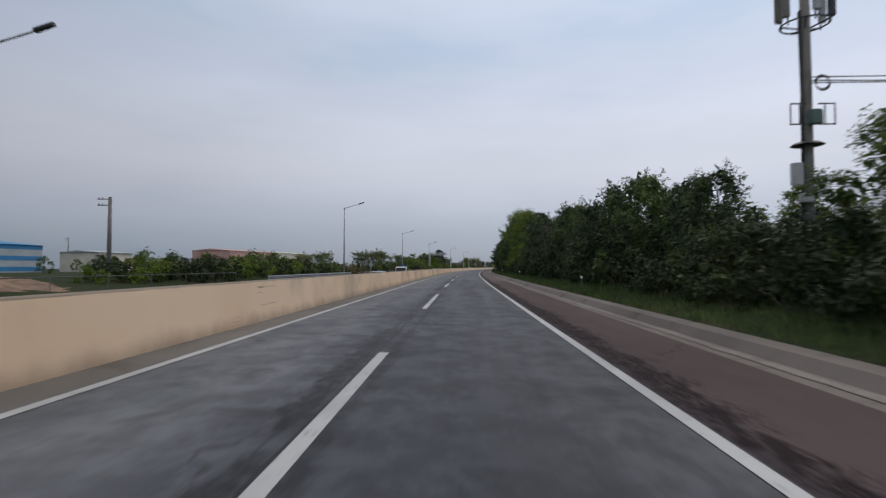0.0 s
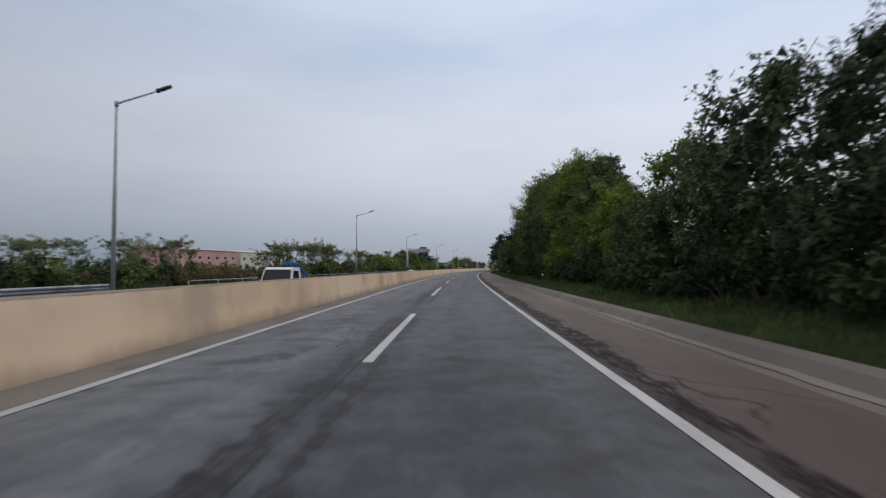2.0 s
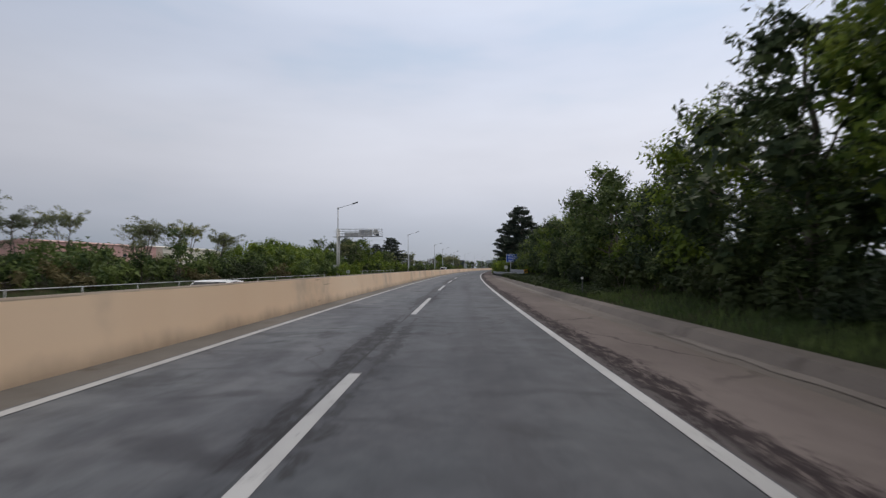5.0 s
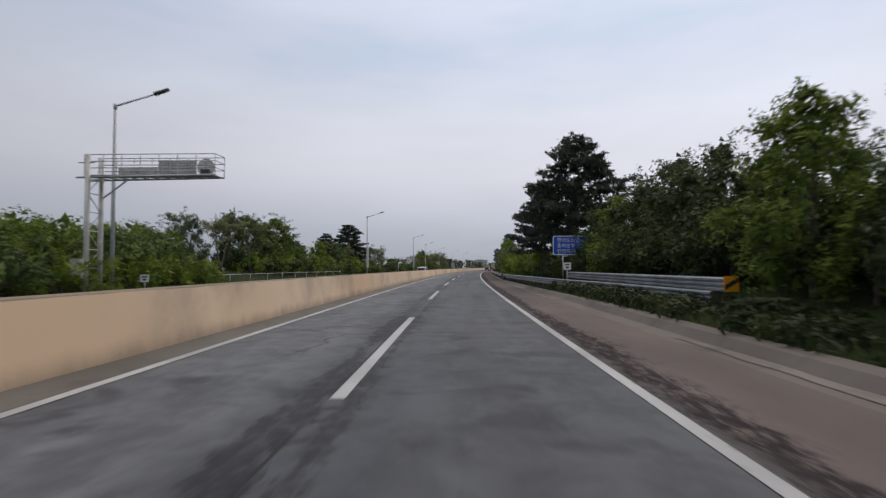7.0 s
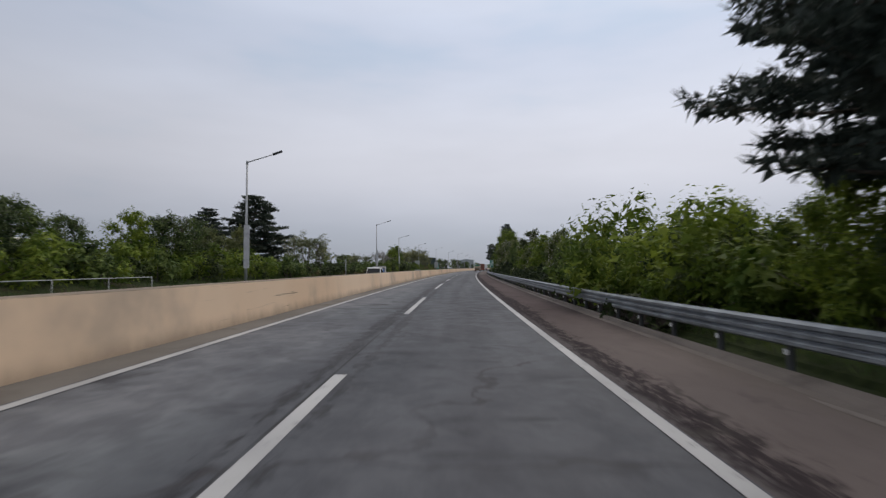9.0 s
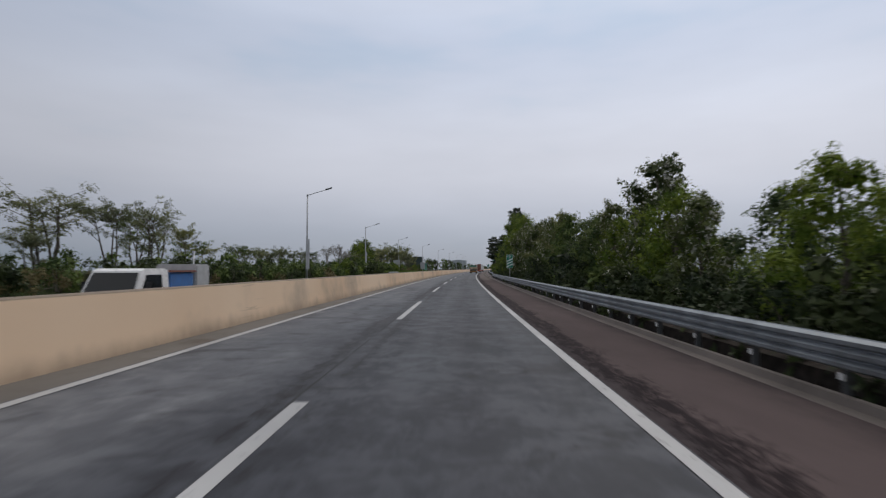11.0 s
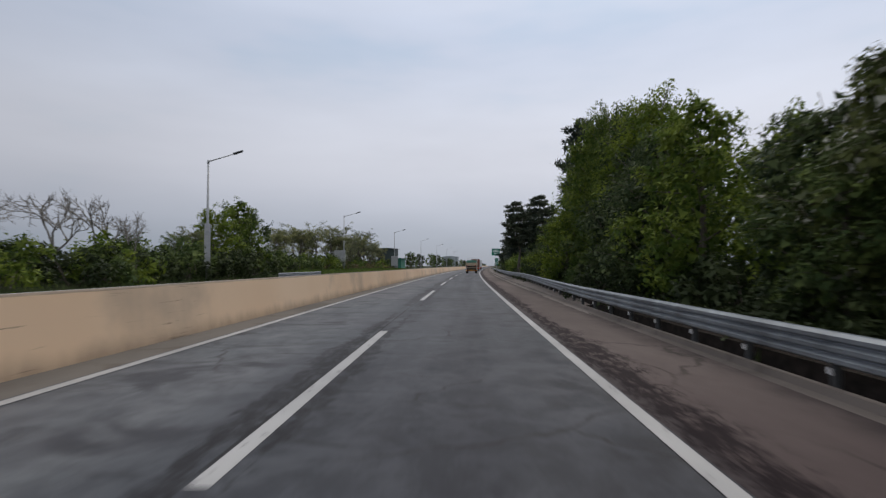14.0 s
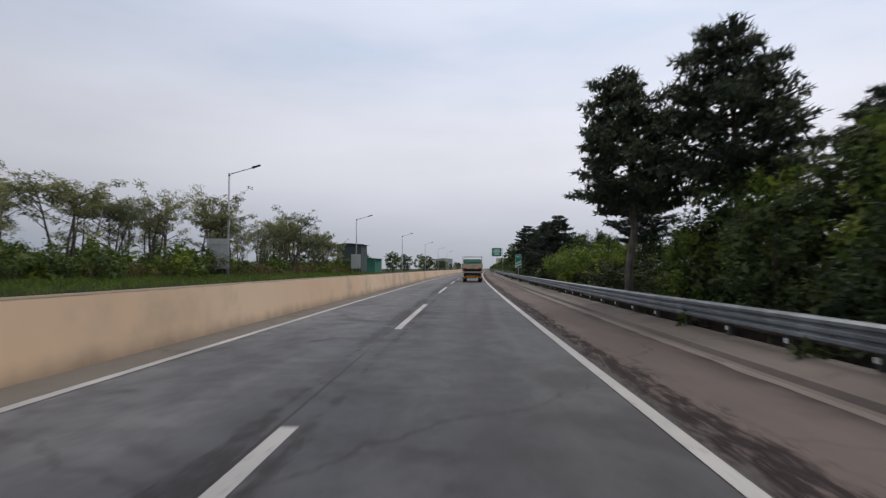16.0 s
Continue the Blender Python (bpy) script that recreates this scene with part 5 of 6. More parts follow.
def build_countdown(s, d, stripes, digits, z0, tall=1.34, wide=0.62, turn=-3):
    sg = thing("countdown_sign", "green exit countdown sign with white slanting stripes", "road sign", "exit countdown signs", m=stand(s, d, 0, turn))
    part("post", mesh("post", *tube([(0, 0.05, -0.4), (0, 0.05, z0 + tall)], 0.035, 8), GALV, True), sg)
    b = part("board", mesh("board", *plate(wide, tall, 0.02, 0.03), SIGN_WHITE), sg, "white edged green board", m=Matrix.Translation((0, 0, z0 + tall / 2)))
    part("panel", mesh("panel", *plate(wide - 0.05, tall - 0.05, 0.006, 0.02), SIGN_GREEN), b, m=Matrix.Translation((0, -0.021, 0)))
    words(digits, 0.25, SIGN_WHITE, Matrix.Translation((-0.22, -0.032, 0.40)) @ UPRIGHT, b)
    words("m", 0.19, SIGN_WHITE, Matrix.Translation((-0.07, -0.032, 0.26)) @ UPRIGHT, b)
    w = wide / 2 - 0.035
    for k in range(stripes):
        z = -0.60 + 0.27 * k
        part("stripe", mesh("stripe", [(-w, -0.031, z), (w, -0.031, z + 0.26), (w, -0.031, z + 0.38), (-w, -0.031, z + 0.12)], [(0, 1, 2, 3)], SIGN_WHITE), b)
    return sg


build_blue_sign()
build_countdown(321.75, 6.56, 3, "300", 1.60)
build_countdown(436.5, 6.8, 2, "200", 1.60)


def build_small_sign(s, d, z, label, w=0.42, h=0.40):
    sg = thing("marker_sign", label, "road sign", m=stand(s, d, 0))
    part("post", mesh("post", *tube([(0, 0.03, land(s, d) - 0.3), (0, 0.03, z + h / 2)], 0.025, 8), GALV, True), sg)
    b = part("board", mesh("board", *plate(w, h, 0.015, 0.03), SIGN_WHITE), sg, m=Matrix.Translation((0, 0, z)))
    part("caption_bar", mesh("caption_bar", *box(0, -0.018, 0.08, w * 0.6, 0.004, 0.07), DARK_STEEL), b)
    part("caption_bar", mesh("caption_bar", *box(0, -0.018, -0.07, w * 0.4, 0.004, 0.10), DARK_STEEL), b)
    return sg


build_small_sign(204.2, 7.3, 1.62, "small white distance marker on a thin post")
build_small_sign(203.2, -15.7, 0.95, "small white plate on a post by the gantry", 0.5, 0.4)
tagged(part("thin_post", mesh("thin_post", *join(tube([(0, 0, -0.6), (0, 0, 2.75)], 0.05, 8), box(0, 0, 2.72, 0.14, 0.14, 0.08)), GALV, True), m=stand(303.9, -16.3, 0)), "thin grey steel post on the far verge", "post")


def build_delineator(s, d):
    sg = thing("delineator", "round white reflector on a thin verge post", "road marker", "verge reflectors", m=stand(s, d, 0))
    part("post", mesh("post", *tube([(0, 0, -0.2), (0, 0, 1.0)], 0.02, 6), DARK_STEEL, True), sg)
    part("disc", mesh("disc", *tube([(0, -0.02, 1.05), (0, 0.02, 1.05)], 0.065, 16), REFLECT), sg)


for s in (27.2, 58.3, 89.4, 120.5, 151.6):
    build_delineator(s, 7.35)


def build_round_sign():
    sg = thing("road_sign", "grey back of a round road sign on a post", "road sign", m=stand(101.2, -16.9, 0))
    part("post", mesh("post", *tube([(0, 0, -0.3), (0, 0, 2.2)], 0.035, 8), GALV, True), sg)
    part("disc", mesh("disc", *tube([(0, -0.035, 1.95), (0, -0.055, 1.95)], 0.36, 20), GALV), sg)


build_round_sign()


def build_gantry():
    g = thing("sign_gantry", "pale steel cantilever gantry with a railed walkway", "sign gantry", m=stand(200.0, -16.3, 0))
    z0 = land(200, -16.3)
    for y, nm in ((-0.55, "post"), (0.45, "post")):
        part(nm, mesh(nm, *tube([(0, y, z0 - 0.3), (0, y, 6.95)], [0.125, 0.11], 12), PANEL_PALE, True), g)
    for k in range(6):
        za, zb = 0.6 + k * 0.9, 1.5 + k * 0.9
        part("rung", mesh("rung", *tube([(0, -0.55, za), (0, 0.45, za)], 0.025, 6), GALV), g)
        part("brace", mesh("brace", *tube([(0, -0.55 if k % 2 else 0.45, za), (0, 0.45 if k % 2 else -0.55, zb)], 0.022, 6), GALV), g)
    arm = part("arm", mesh("arm", *join(*[tube([(-0.6, y, 5.85), (6.15, y, 5.95)], 0.05, 8) for y in (-0.5, 0.5)],
                                       *[tube([(x, -0.5, 5.85 + x * 0.016), (x + 0.5, 0.5, 5.86 + x * 0.016)], 0.022, 6) for x in np.arange(-0.4, 5.6, 0.5)]), GALV, True), g)
    part("walkway", mesh("walkway", *box(2.9, 0, 5.97, 6.3, 0.86, 0.03), GALV), arm)
    for y in (-0.5, 0.5):
        for z in (6.3, 6.62, 6.95):
            part("handrail", mesh("handrail", *tube([(-0.2, y, z), (6.15, y, z)], 0.022, 6), GALV, True), arm)
        for x in np.linspace(-0.2, 6.15, 8):
            part("upright", mesh("upright", *tube([(x, y, 5.9), (x, y, 6.96)], 0.02, 6), GALV), arm)
    for z in (6.3, 6.62, 6.95):
        part("handrail", mesh("handrail", *tube([(6.15, -0.5, z), (6.15, 0.5, z)], 0.022, 6), GALV), arm)
    low_panel = part("display", mesh("display", *box(1.75, 0.62, 6.28, 2.0, 0.08, 0.50, bevel=0.015), PANEL_PALE), arm, "pale back of the low sign panel")
    high_panel = part("display", mesh("display", *box(3.75, 0.62, 6.46, 1.9, 0.08, 0.84, bevel=0.015), PANEL_PALE), arm, "pale back of the tall sign panel")
    disc = part("round_sign", mesh("round_sign", *tube([(5.18, 0.58, 6.50), (5.18, 0.66, 6.50)], 0.44, 24), PANEL_PALE), arm, "pale back of a round sign")
    for k in range(5):
        part("panel_rib", mesh("panel_rib", *box(0.95 + 0.40 * k, 0.565, 6.28, 0.035, 0.03, 0.50), GALV), low_panel)
        part("panel_rib", mesh("panel_rib", *box(2.95 + 0.40 * k, 0.565, 6.46, 0.035, 0.03, 0.82), GALV), high_panel)
    for z in (6.2, 6.46, 6.72):
        part("panel_rib", mesh("panel_rib", *box(3.75, 0.56, z, 1.86, 0.03, 0.03), GALV), high_panel)
    part("panel_rib", mesh("panel_rib", *box(5.18, 0.565, 6.50, 0.05, 0.03, 0.84), GALV), disc)
    part("crossbar", mesh("crossbar", *tube([(-0.45, -0.55, 6.55), (0.35, -0.55, 6.55)], 0.03, 6), GALV), g)
    part("camera_box", mesh("camera_box", *box(5.6, -0.3, 6.12, 0.42, 0.26, 0.22, bevel=0.03), DARK_STEEL), arm)
    part("strut", mesh("strut", *tube([(0, 0.45, 4.9), (1.3, 0.45, 5.85)], 0.04, 8), GALV), g)
    part("control_box", mesh("control_box", *box(-0.25, -0.75, 1.5, 0.5, 0.35, 0.9, bevel=0.02), LAMP_GREY), g)
    return g


build_gantry()


def build_board(s, d, w, z0, z1, label, turn=8):
    b = thing("signboard", label, "signboard", "grey boards by the lamps", m=stand(s, d, 0, turn))
    for x in (-w / 2 * 0.8, w / 2 * 0.8) if w > 1 else (0,):
        part("post", mesh("post", *tube([(x, 0.1, -0.2), (x, 0.1, z1)], 0.045, 8), GALV, True), b)
    part("board", mesh("board", *box(0, 0, (z0 + z1) / 2, w, 0.06, z1 - z0, bevel=0.01), LAMP_GREY), b)
    for k in range(3):
        part("rib", mesh("rib", *box(0, -0.05, z0 + (z1 - z0) * (0.2 + 0.3 * k), w * 0.96, 0.04, 0.06), GALV), b)


for s, d in ((265.2, -15.5), (329.7, -16.2), (378.8, -19.2)):
    build_board(s, d, 0.55, 1.5, 5.0, "narrow grey board fixed beside a lamp pole", 62)
build_board(428.0, -20.6, 1.9, 1.5, 4.2, "back of a wide grey signboard on two posts")
build_board(474.5, -18.6, 1.7, 1.5, 4.0, "back of a wide grey signboard on two posts")


# ---------------------------------------------------------------- mast, poles and buildings
def build_mast():
    s, d = 18.8, 13.25
    g = land(s, d)
    t = thing("phone_mast", "concrete phone mast with antennas, cage and cabinets", "phone mast", m=stand(s, d, 0))
    part("pole", mesh("pole", *tube([(0, 0, g - 0.4), (0, 0, 6), (0, 0, 12.6)], [0.21, 0.18, 0.15], 14), POLE_CONC, True), t)
    part("cable_run", mesh("cable_run", *join(*[tube([(-0.24 - 0.03 * k, -0.10 + 0.05 * k, g), (-0.25 + 0.02 * k, -0.1, 5.0), (-0.22, -0.12 + 0.04 * k, 10.4)], 0.03, 6) for k in range(4)]), BLACK, True), t, "bundle of black cables")
    cage = part("cage", mesh("cage", *join(*[tube([(x0, -0.3, z), (x1, -0.3, z)], 0.025, 6) for z in (6.40, 7.10) for x0, x1 in ((-0.72, -0.2), (0.2, 0.75))],
                                          *[tube([(x, -0.3, 6.37), (x, -0.3, 7.13)], 0.025, 6) for x in (-0.72, -0.42, 0.42, 0.75)]), DARK_STEEL), t, "dark steel guard frame")
    part("junction_box", mesh("junction_box", *box(0.1, -0.3, 6.65, 0.4, 0.25, 0.5, bevel=0.03), make_plain("green grey enamel", (0.10, 0.16, 0.14), 0.5)), t)
    part("collar_plate", mesh("collar_plate", *tube([(0, 0, 5.74), (0, 0, 5.82)], [0.52, 0.40], 18), DARK_STEEL), t, "dark round shield plate")
    for k in range(3):
        part("ring", mesh("ring", *tube([(0.35 + 0.24 * math.cos(a) + 0.08 * k, 0.1 * k - 0.3, 7.85 + 0.24 * math.sin(a)) for a in np.linspace(0, 2 * math.pi, 14)], 0.018, 5), BLACK), t)
    frame_ring = [(0.75 * math.cos(a), 0.75 * math.sin(a), 9.95) for a in np.linspace(0, 2 * math.pi, 17)]
    part("antenna_frame", mesh("antenna_frame", *join(tube(frame_ring, 0.03, 6), *[tube([(0, 0, 9.75), (0.75 * math.cos(a), 0.75 * math.sin(a), 9.95)], 0.03, 6) for a in (0.4, 1.7, 2.9, 4.2, 5.5)]), DARK_STEEL, True), t)
    for a, c in ((3.4, POLE_CONC), (2.8, POLE_CONC), (0.3, LAMP_GREY), (5.9, DARK_STEEL), (4.6, LAMP_GREY)):
        x, y = 0.78 * math.cos(a), 0.78 * math.sin(a)
        an = part("antenna", mesh("antenna", *box(x, y, 10.95, 0.26, 0.14, 1.7, bevel=0.04), c), t)
        part("bracket", mesh("bracket", *tube([(x * 0.9, y * 0.9, 9.85), (x * 0.9, y * 0.9, 11.7)], 0.03, 6), DARK_STEEL), an)
    for x, z, w, h, c in ((-0.55, 4.7, 0.32, 0.75, LAMP_GREY), (0.30, 4.1, 0.22, 0.35, WHITE_PAINT), (-0.25, 3.9, 0.4, 0.3, LAMP_GREY)):
        part("equipment_box", mesh("equipment_box", *box(x, -0.3, z, w, 0.25, h, bevel=0.02), c), t)
    for z, sag in ((8.12, 0.3), (8.00, 0.4), (7.92, 0.35)):
        part("cable", mesh("cable", *tube([(0.2 + 26 * k / 10, 7 * k / 10, z + 3.6 * k / 10 - sag * 4 * (k / 10) * (1 - k / 10)) for k in range(11)], 0.022, 5), BLACK, True), t, "black overhead cable")
    c = thing("equipment_cabinet", "white ventilated cabinet on the bank by the mast", "cabinet", m=stand(19.4, 15.2, land(19.4, 15.2) + 1.0))
    part("body", mesh("body", *box(0, 0, 0.55, 0.9, 0.6, 1.1, bevel=0.02), WHITE_PAINT), c)
    part("plinth", mesh("plinth", *box(0, 0, -0.5, 0.95, 0.7, 1.0), POLE_CONC), c)
    part("lid", mesh("lid", *box(0, 0, 1.13, 1.0, 0.7, 0.06), LAMP_GREY), c)


build_mast()


def build_utility_pole(s, d, top, label):
    t = thing("utility_pole", label, "utility pole", m=stand(s, d, 0))
    part("pole", mesh("pole", *tube([(0, 0, land(s, d) - 0.4), (0, 0, top)], [0.22, 0.14], 12), POLE_CONC, True), t)
    for z in (top - 0.2, top - 0.75):
        a = part("crossarm", mesh("crossarm", *box(-0.55, 0, z, 1.2, 0.07, 0.07), DARK_STEEL), t)
        for x in (-1.05, -0.7):
            part("insulator", mesh("insulator", *tube([(x, 0, z + 0.03), (x, 0, z + 0.10), (x, 0, z + 0.2)], [0.03, 0.06, 0.03], 8), LAMP_GREY), a)


build_utility_pole(47.2, -30.6, 7.85, "bare concrete utility pole with short crossarms")
build_utility_pole(165, -131.6, 11.0, "distant utility pole with crossarms")

ROOF_BLUE = make_plain("blue roof sheet", (0.05, 0.20, 0.42), 0.5)
WALL_PINK = make_plain("faded pink cladding", (0.55, 0.33, 0.30), 0.7, 0, 0.1, 0.3)
WALL_CREAM = make_plain("cream cladding", (0.62, 0.58, 0.50), 0.7, 0, 0.1, 0.3)
WALL_GREY = make_plain("grey cladding", (0.36, 0.40, 0.43), 0.7, 0, 0.1, 0.3)
BAND_BLUE = make_plain("blue painted band", (0.03, 0.20, 0.42), 0.6, 0, 0.1, 0.3)
WALL_DARK = make_plain("dark green grey cladding", (0.05, 0.07, 0.07), 0.7, 0, 0.15, 0.6)
NET_GREEN = make_plain("green screen cloth", (0.03, 0.16, 0.11), 0.8, 0, 0.15, 0.8)
WALL_TAN = make_plain("red earth", (0.165, 0.105, 0.070), 0.95, 0, 0.45, 1.2)


def build_block(name, s, d, long, deep, high, wall, label, roof=None, z=-1.2, windows=0, doors=0):
    """A shed: walls, a shallow roof, and openings on the side to the road."""
    h = thing(name, label, "building", "sheds beyond the road", m=stand(s, d, z))
    part("wall", mesh("wall", *box(0, 0, high / 2, deep, long, high), wall), h)
    e = 0.5
    V = [(-deep / 2 - e, -long / 2 - e, high), (deep / 2 + e, -long / 2 - e, high), (0, -long / 2 - e, high + deep * 0.05), (-deep / 2 - e, long / 2 + e, high), (deep / 2 + e, long / 2 + e, high), (0, long / 2 + e, high + deep * 0.05)]
    part("roof", mesh("roof", V, [(0, 1, 2), (5, 4, 3), (0, 2, 5, 3), (2, 1, 4, 5), (1, 0, 3, 4)], roof or wall), h)
    for k in range(windows):
        y = -long / 2 + long * (k + 0.5) / windows
        w = part("window", mesh("window", *box(deep / 2 + 0.02, y, high * 0.66, 0.10, min(2.4, long / windows * 0.55), 1.3), make_glass() if k == 0 else bpy.data.materials["dark vehicle glass"]), h)
        part("frame", mesh("frame", *box(deep / 2 + 0.03, y, high * 0.66 - 0.70, 0.16, min(2.6, long / windows * 0.6), 0.10), LAMP_GREY), w)
    for k in range(doors):
        y = -long / 2 + long * (k + 0.5) / doors
        part("door", mesh("door", *box(deep / 2 + 0.03, y, 2.0, 0.12, 3.6, 4.0), LAMP_GREY), h)
    return h


build_block("warehouse", 345, -176, 62, 26, 13.0, WALL_PINK, "long faded pink warehouse beyond the fields", WALL_PINK, windows=7)
build_block("warehouse", 405, -176, 54, 26, 13.2, WALL_CREAM, "long cream warehouse beyond the fields", WALL_CREAM, windows=6)
build_block("shed", 166, -122, 16, 13, 7.2, WALL_CREAM, "small white factory building beyond the verge", WALL_GREY, windows=3)
build_block("shed", 190, -118, 8, 9, 5.6, WALL_CREAM, "low white outbuilding with a flat look", WALL_GREY, windows=1)
blue = build_block("factory", 147, -154.5, 20, 44, 8.8, WALL_GREY, "pale grey factory with blue painted bands", BAND_BLUE, z=-0.8)
for z in (8.1, 4.8, 1.6):
    part("band", mesh("band", *box(0, 0, z, 44.1, 20.1, 1.3), BAND_BLUE), blue, "blue painted band")
part("letter_bar", mesh("letter_bar", *box(17.0, -10.1, 8.1, 7.0, 0.1, 0.8), YELLOW), blue)
build_block("hut", 492, -23.5, 5.5, 5.0, 6.6, WALL_DARK, "dark green-grey block building by the road", z=-0.2)
build_block("hut", 476, -30, 8, 5, 2.6, WALL_CREAM, "small hut with a blue roof", ROOF_BLUE, z=0)
build_block("screen_hut", 520, -25.5, 9, 4, 4.0, NET_GREEN, "green sheeted shed by the road", NET_GREEN, z=0)
build_block("tower_block", 1180, -60, 30, 24, 15, WALL_GREY, "distant grey apartment block", WALL_GREY, z=0, windows=6)
build_block("tower_block", 1250, 30, 26, 24, 17, WALL_CREAM, "distant cream apartment block", WALL_CREAM, z=0, windows=6)


def heap_mesh(name, rx, ry, h, mat, seed):
    """A rough mound of earth."""
    V, F, n, rows = [], [], 40, 15
    for i in range(rows):
        for k in range(n):
            a, q = 2 * math.pi * k / n, i / (rows - 1)
            z = h * (math.cos(q * math.pi) + 1) / 2 * (1 + 0.5 * noise.noise((math.cos(a) * q * 3, math.sin(a) * q * 3, seed))) + 0.16 * h * noise.noise((math.cos(a) * q * 11, math.sin(a) * q * 11, seed))
            V.append((math.cos(a) * rx * q, math.sin(a) * ry * q, z - 0.3))
    for i in range(rows - 1):
        for k in range(n):
            F.append((i * n + k, (i + 1) * n + k, (i + 1) * n + (k + 1) % n, i * n + (k + 1) % n))
    return mesh(name, V, F, mat, True)


for s, d, rx, ry, h, lab in ((26.5, -23.5, 5.5, 6, 1.0, "trampled mound of bare brown earth"), (36, -46, 9, 14, 2.0, "low heap of bare red earth"), (52, -60, 10, 12, 2.2, "low heap of bare red earth"), (220.0, -28.0, 7.0, 13, 2.5, "bare brown earth bank among bushes")):
    tagged(part("earth_mound", heap_mesh("earth_mound", rx, ry, h, WALL_TAN, s), m=stand(s, d, land(s, d) - 0.1)), lab, "earth heap", "earth heaps")


# ---------------------------------------------------------------- vehicles
GLASS = bpy.data.materials["dark vehicle glass"]
CAR_BLACK = make_plain("black car paint", (0.012, 0.012, 0.015), 0.2, 0.0, 0.1, spec=0.6)
CAR_WHITE = make_plain("white car paint", (0.70, 0.71, 0.72), 0.25, 0.0, 0.05, spec=0.5)
CAR_SILVER = make_plain("silver blue car paint", (0.34, 0.40, 0.46), 0.28, 0.5, 0.06)
TAIL = make_plain("red lamp glass", (0.42, 0.02, 0.015), 0.25)
HEADLAMP = make_plain("clear lamp glass", (0.55, 0.58, 0.60), 0.15)
CARGO_BLUE = make_plain("blue tarpaulin", (0.04, 0.14, 0.36), 0.6)
CARGO_RED = make_plain("faded red load", (0.19, 0.08, 0.06), 0.7)
BED_BEIGE = make_plain("beige painted truck bed", (0.46, 0.38, 0.28), 0.6, 0, 0.2)
TARP_GREEN = make_plain("green tarpaulin", (0.06, 0.20, 0.15), 0.7, 0, 0.2)
ORANGE = make_plain("orange red reflective sheeting", (0.50, 0.09, 0.03), 0.4)
RIM = make_plain("grey wheel rim", (0.32, 0.33, 0.34), 0.4, 0.6)


def wheel(parent, x, y, r, w):
    side = 1 if x > 0 else -1
    ty = part("wheel", mesh("wheel", *tube([(x - side * w / 2, y, r), (x - side * w * 0.3, y, r), (x + side * w * 0.3, y, r), (x + side * w / 2, y, r)], [r * 0.93, r, r, r * 0.93], 20), BLACK, True), parent, "black rubber tyre")
    part("rim", mesh("rim", *tube([(x + side * w * 0.44, y, r), (x + side * (w / 2 + 0.012), y, r)], [r * 0.62, r * 0.55], 16), RIM), ty)


def shell(outline, half, tuck, zmid):
    """A side outline drawn across the car; above zmid the sides lean in by tuck."""
    def lean(z):
        return half - tuck * max(0.0, z - zmid)
    n = len(outline)
    V = [(-lean(z), y, z) for y, z in outline] + [(lean(z), y, z) for y, z in outline]
    return V, [(i, n + i, n + (i + 1) % n, (i + 1) % n) for i in range(n)] + [tuple(range(n)), tuple(range(2 * n - 1, n - 1, -1))]


def side_panes(th, outline, half, tuck, zmid, mat=None):
    for sgn in (-1, 1):
        v = [(sgn * (half - tuck * max(0, z - zmid) + 0.006), y, z) for y, z in outline]
        f = [tuple(range(len(v)))] if sgn > 0 else [tuple(range(len(v)))[::-1]]
        part("side_window", mesh("side_window", v, f, mat or GLASS), th)


def cross_pane(th, name, a, b, w0, w1, shift):
    (y0, z0), (y1, z1) = a, b
    part(name, mesh(name, [(-w0, y0 + shift, z0 + 0.006), (w0, y0 + shift, z0 + 0.006), (w1, y1 + shift, z1 + 0.006), (-w1, y1 + shift, z1 + 0.006)], [(0, 1, 2, 3)], GLASS), th)


def build_sedan(m, paint, label):
    c = thing("car", label, "car", "cars on the opposite road", m=m)
    low = [(-2.25, 0.30), (-2.30, 0.62), (-2.20, 0.92), (-1.55, 0.98), (1.0, 0.96), (2.05, 0.80), (2.28, 0.62), (2.25, 0.28), (1.8, 0.20), (-1.8, 0.20)]
    part("body", mesh("body", *shell(low, 0.90, 0.12, 0.6), paint), c)
    part("cabin", mesh("cabin", *shell([(-1.75, 0.95), (-1.05, 1.40), (-0.3, 1.46), (0.35, 1.42), (1.15, 0.94)], 0.86, 0.38, 0.95), paint), c)
    side_panes(c, [(-1.45, 1.0), (-0.95, 1.35), (-0.3, 1.40), (0.30, 1.36), (0.90, 1.0)], 0.86, 0.38, 0.95)
    cross_pane(c, "windscreen", (1.08, 1.0), (0.42, 1.39), 0.78, 0.64, 0.02)
    cross_pane(c, "rear_window", (-1.68, 1.0), (-1.10, 1.37), 0.78, 0.64, -0.02)
    for x in (-0.80, 0.80):
        for y in (-1.38, 1.42):
            wheel(c, x, y, 0.32, 0.21)
    for x in (-0.65, 0.65):
        part("headlight", mesh("headlight", *box(x, 2.17, 0.68, 0.36, 0.16, 0.14, bevel=0.03), HEADLAMP), c)
        part("taillight", mesh("taillight", *box(x, -2.24, 0.80, 0.34, 0.10, 0.14, bevel=0.03), TAIL), c)
    return c


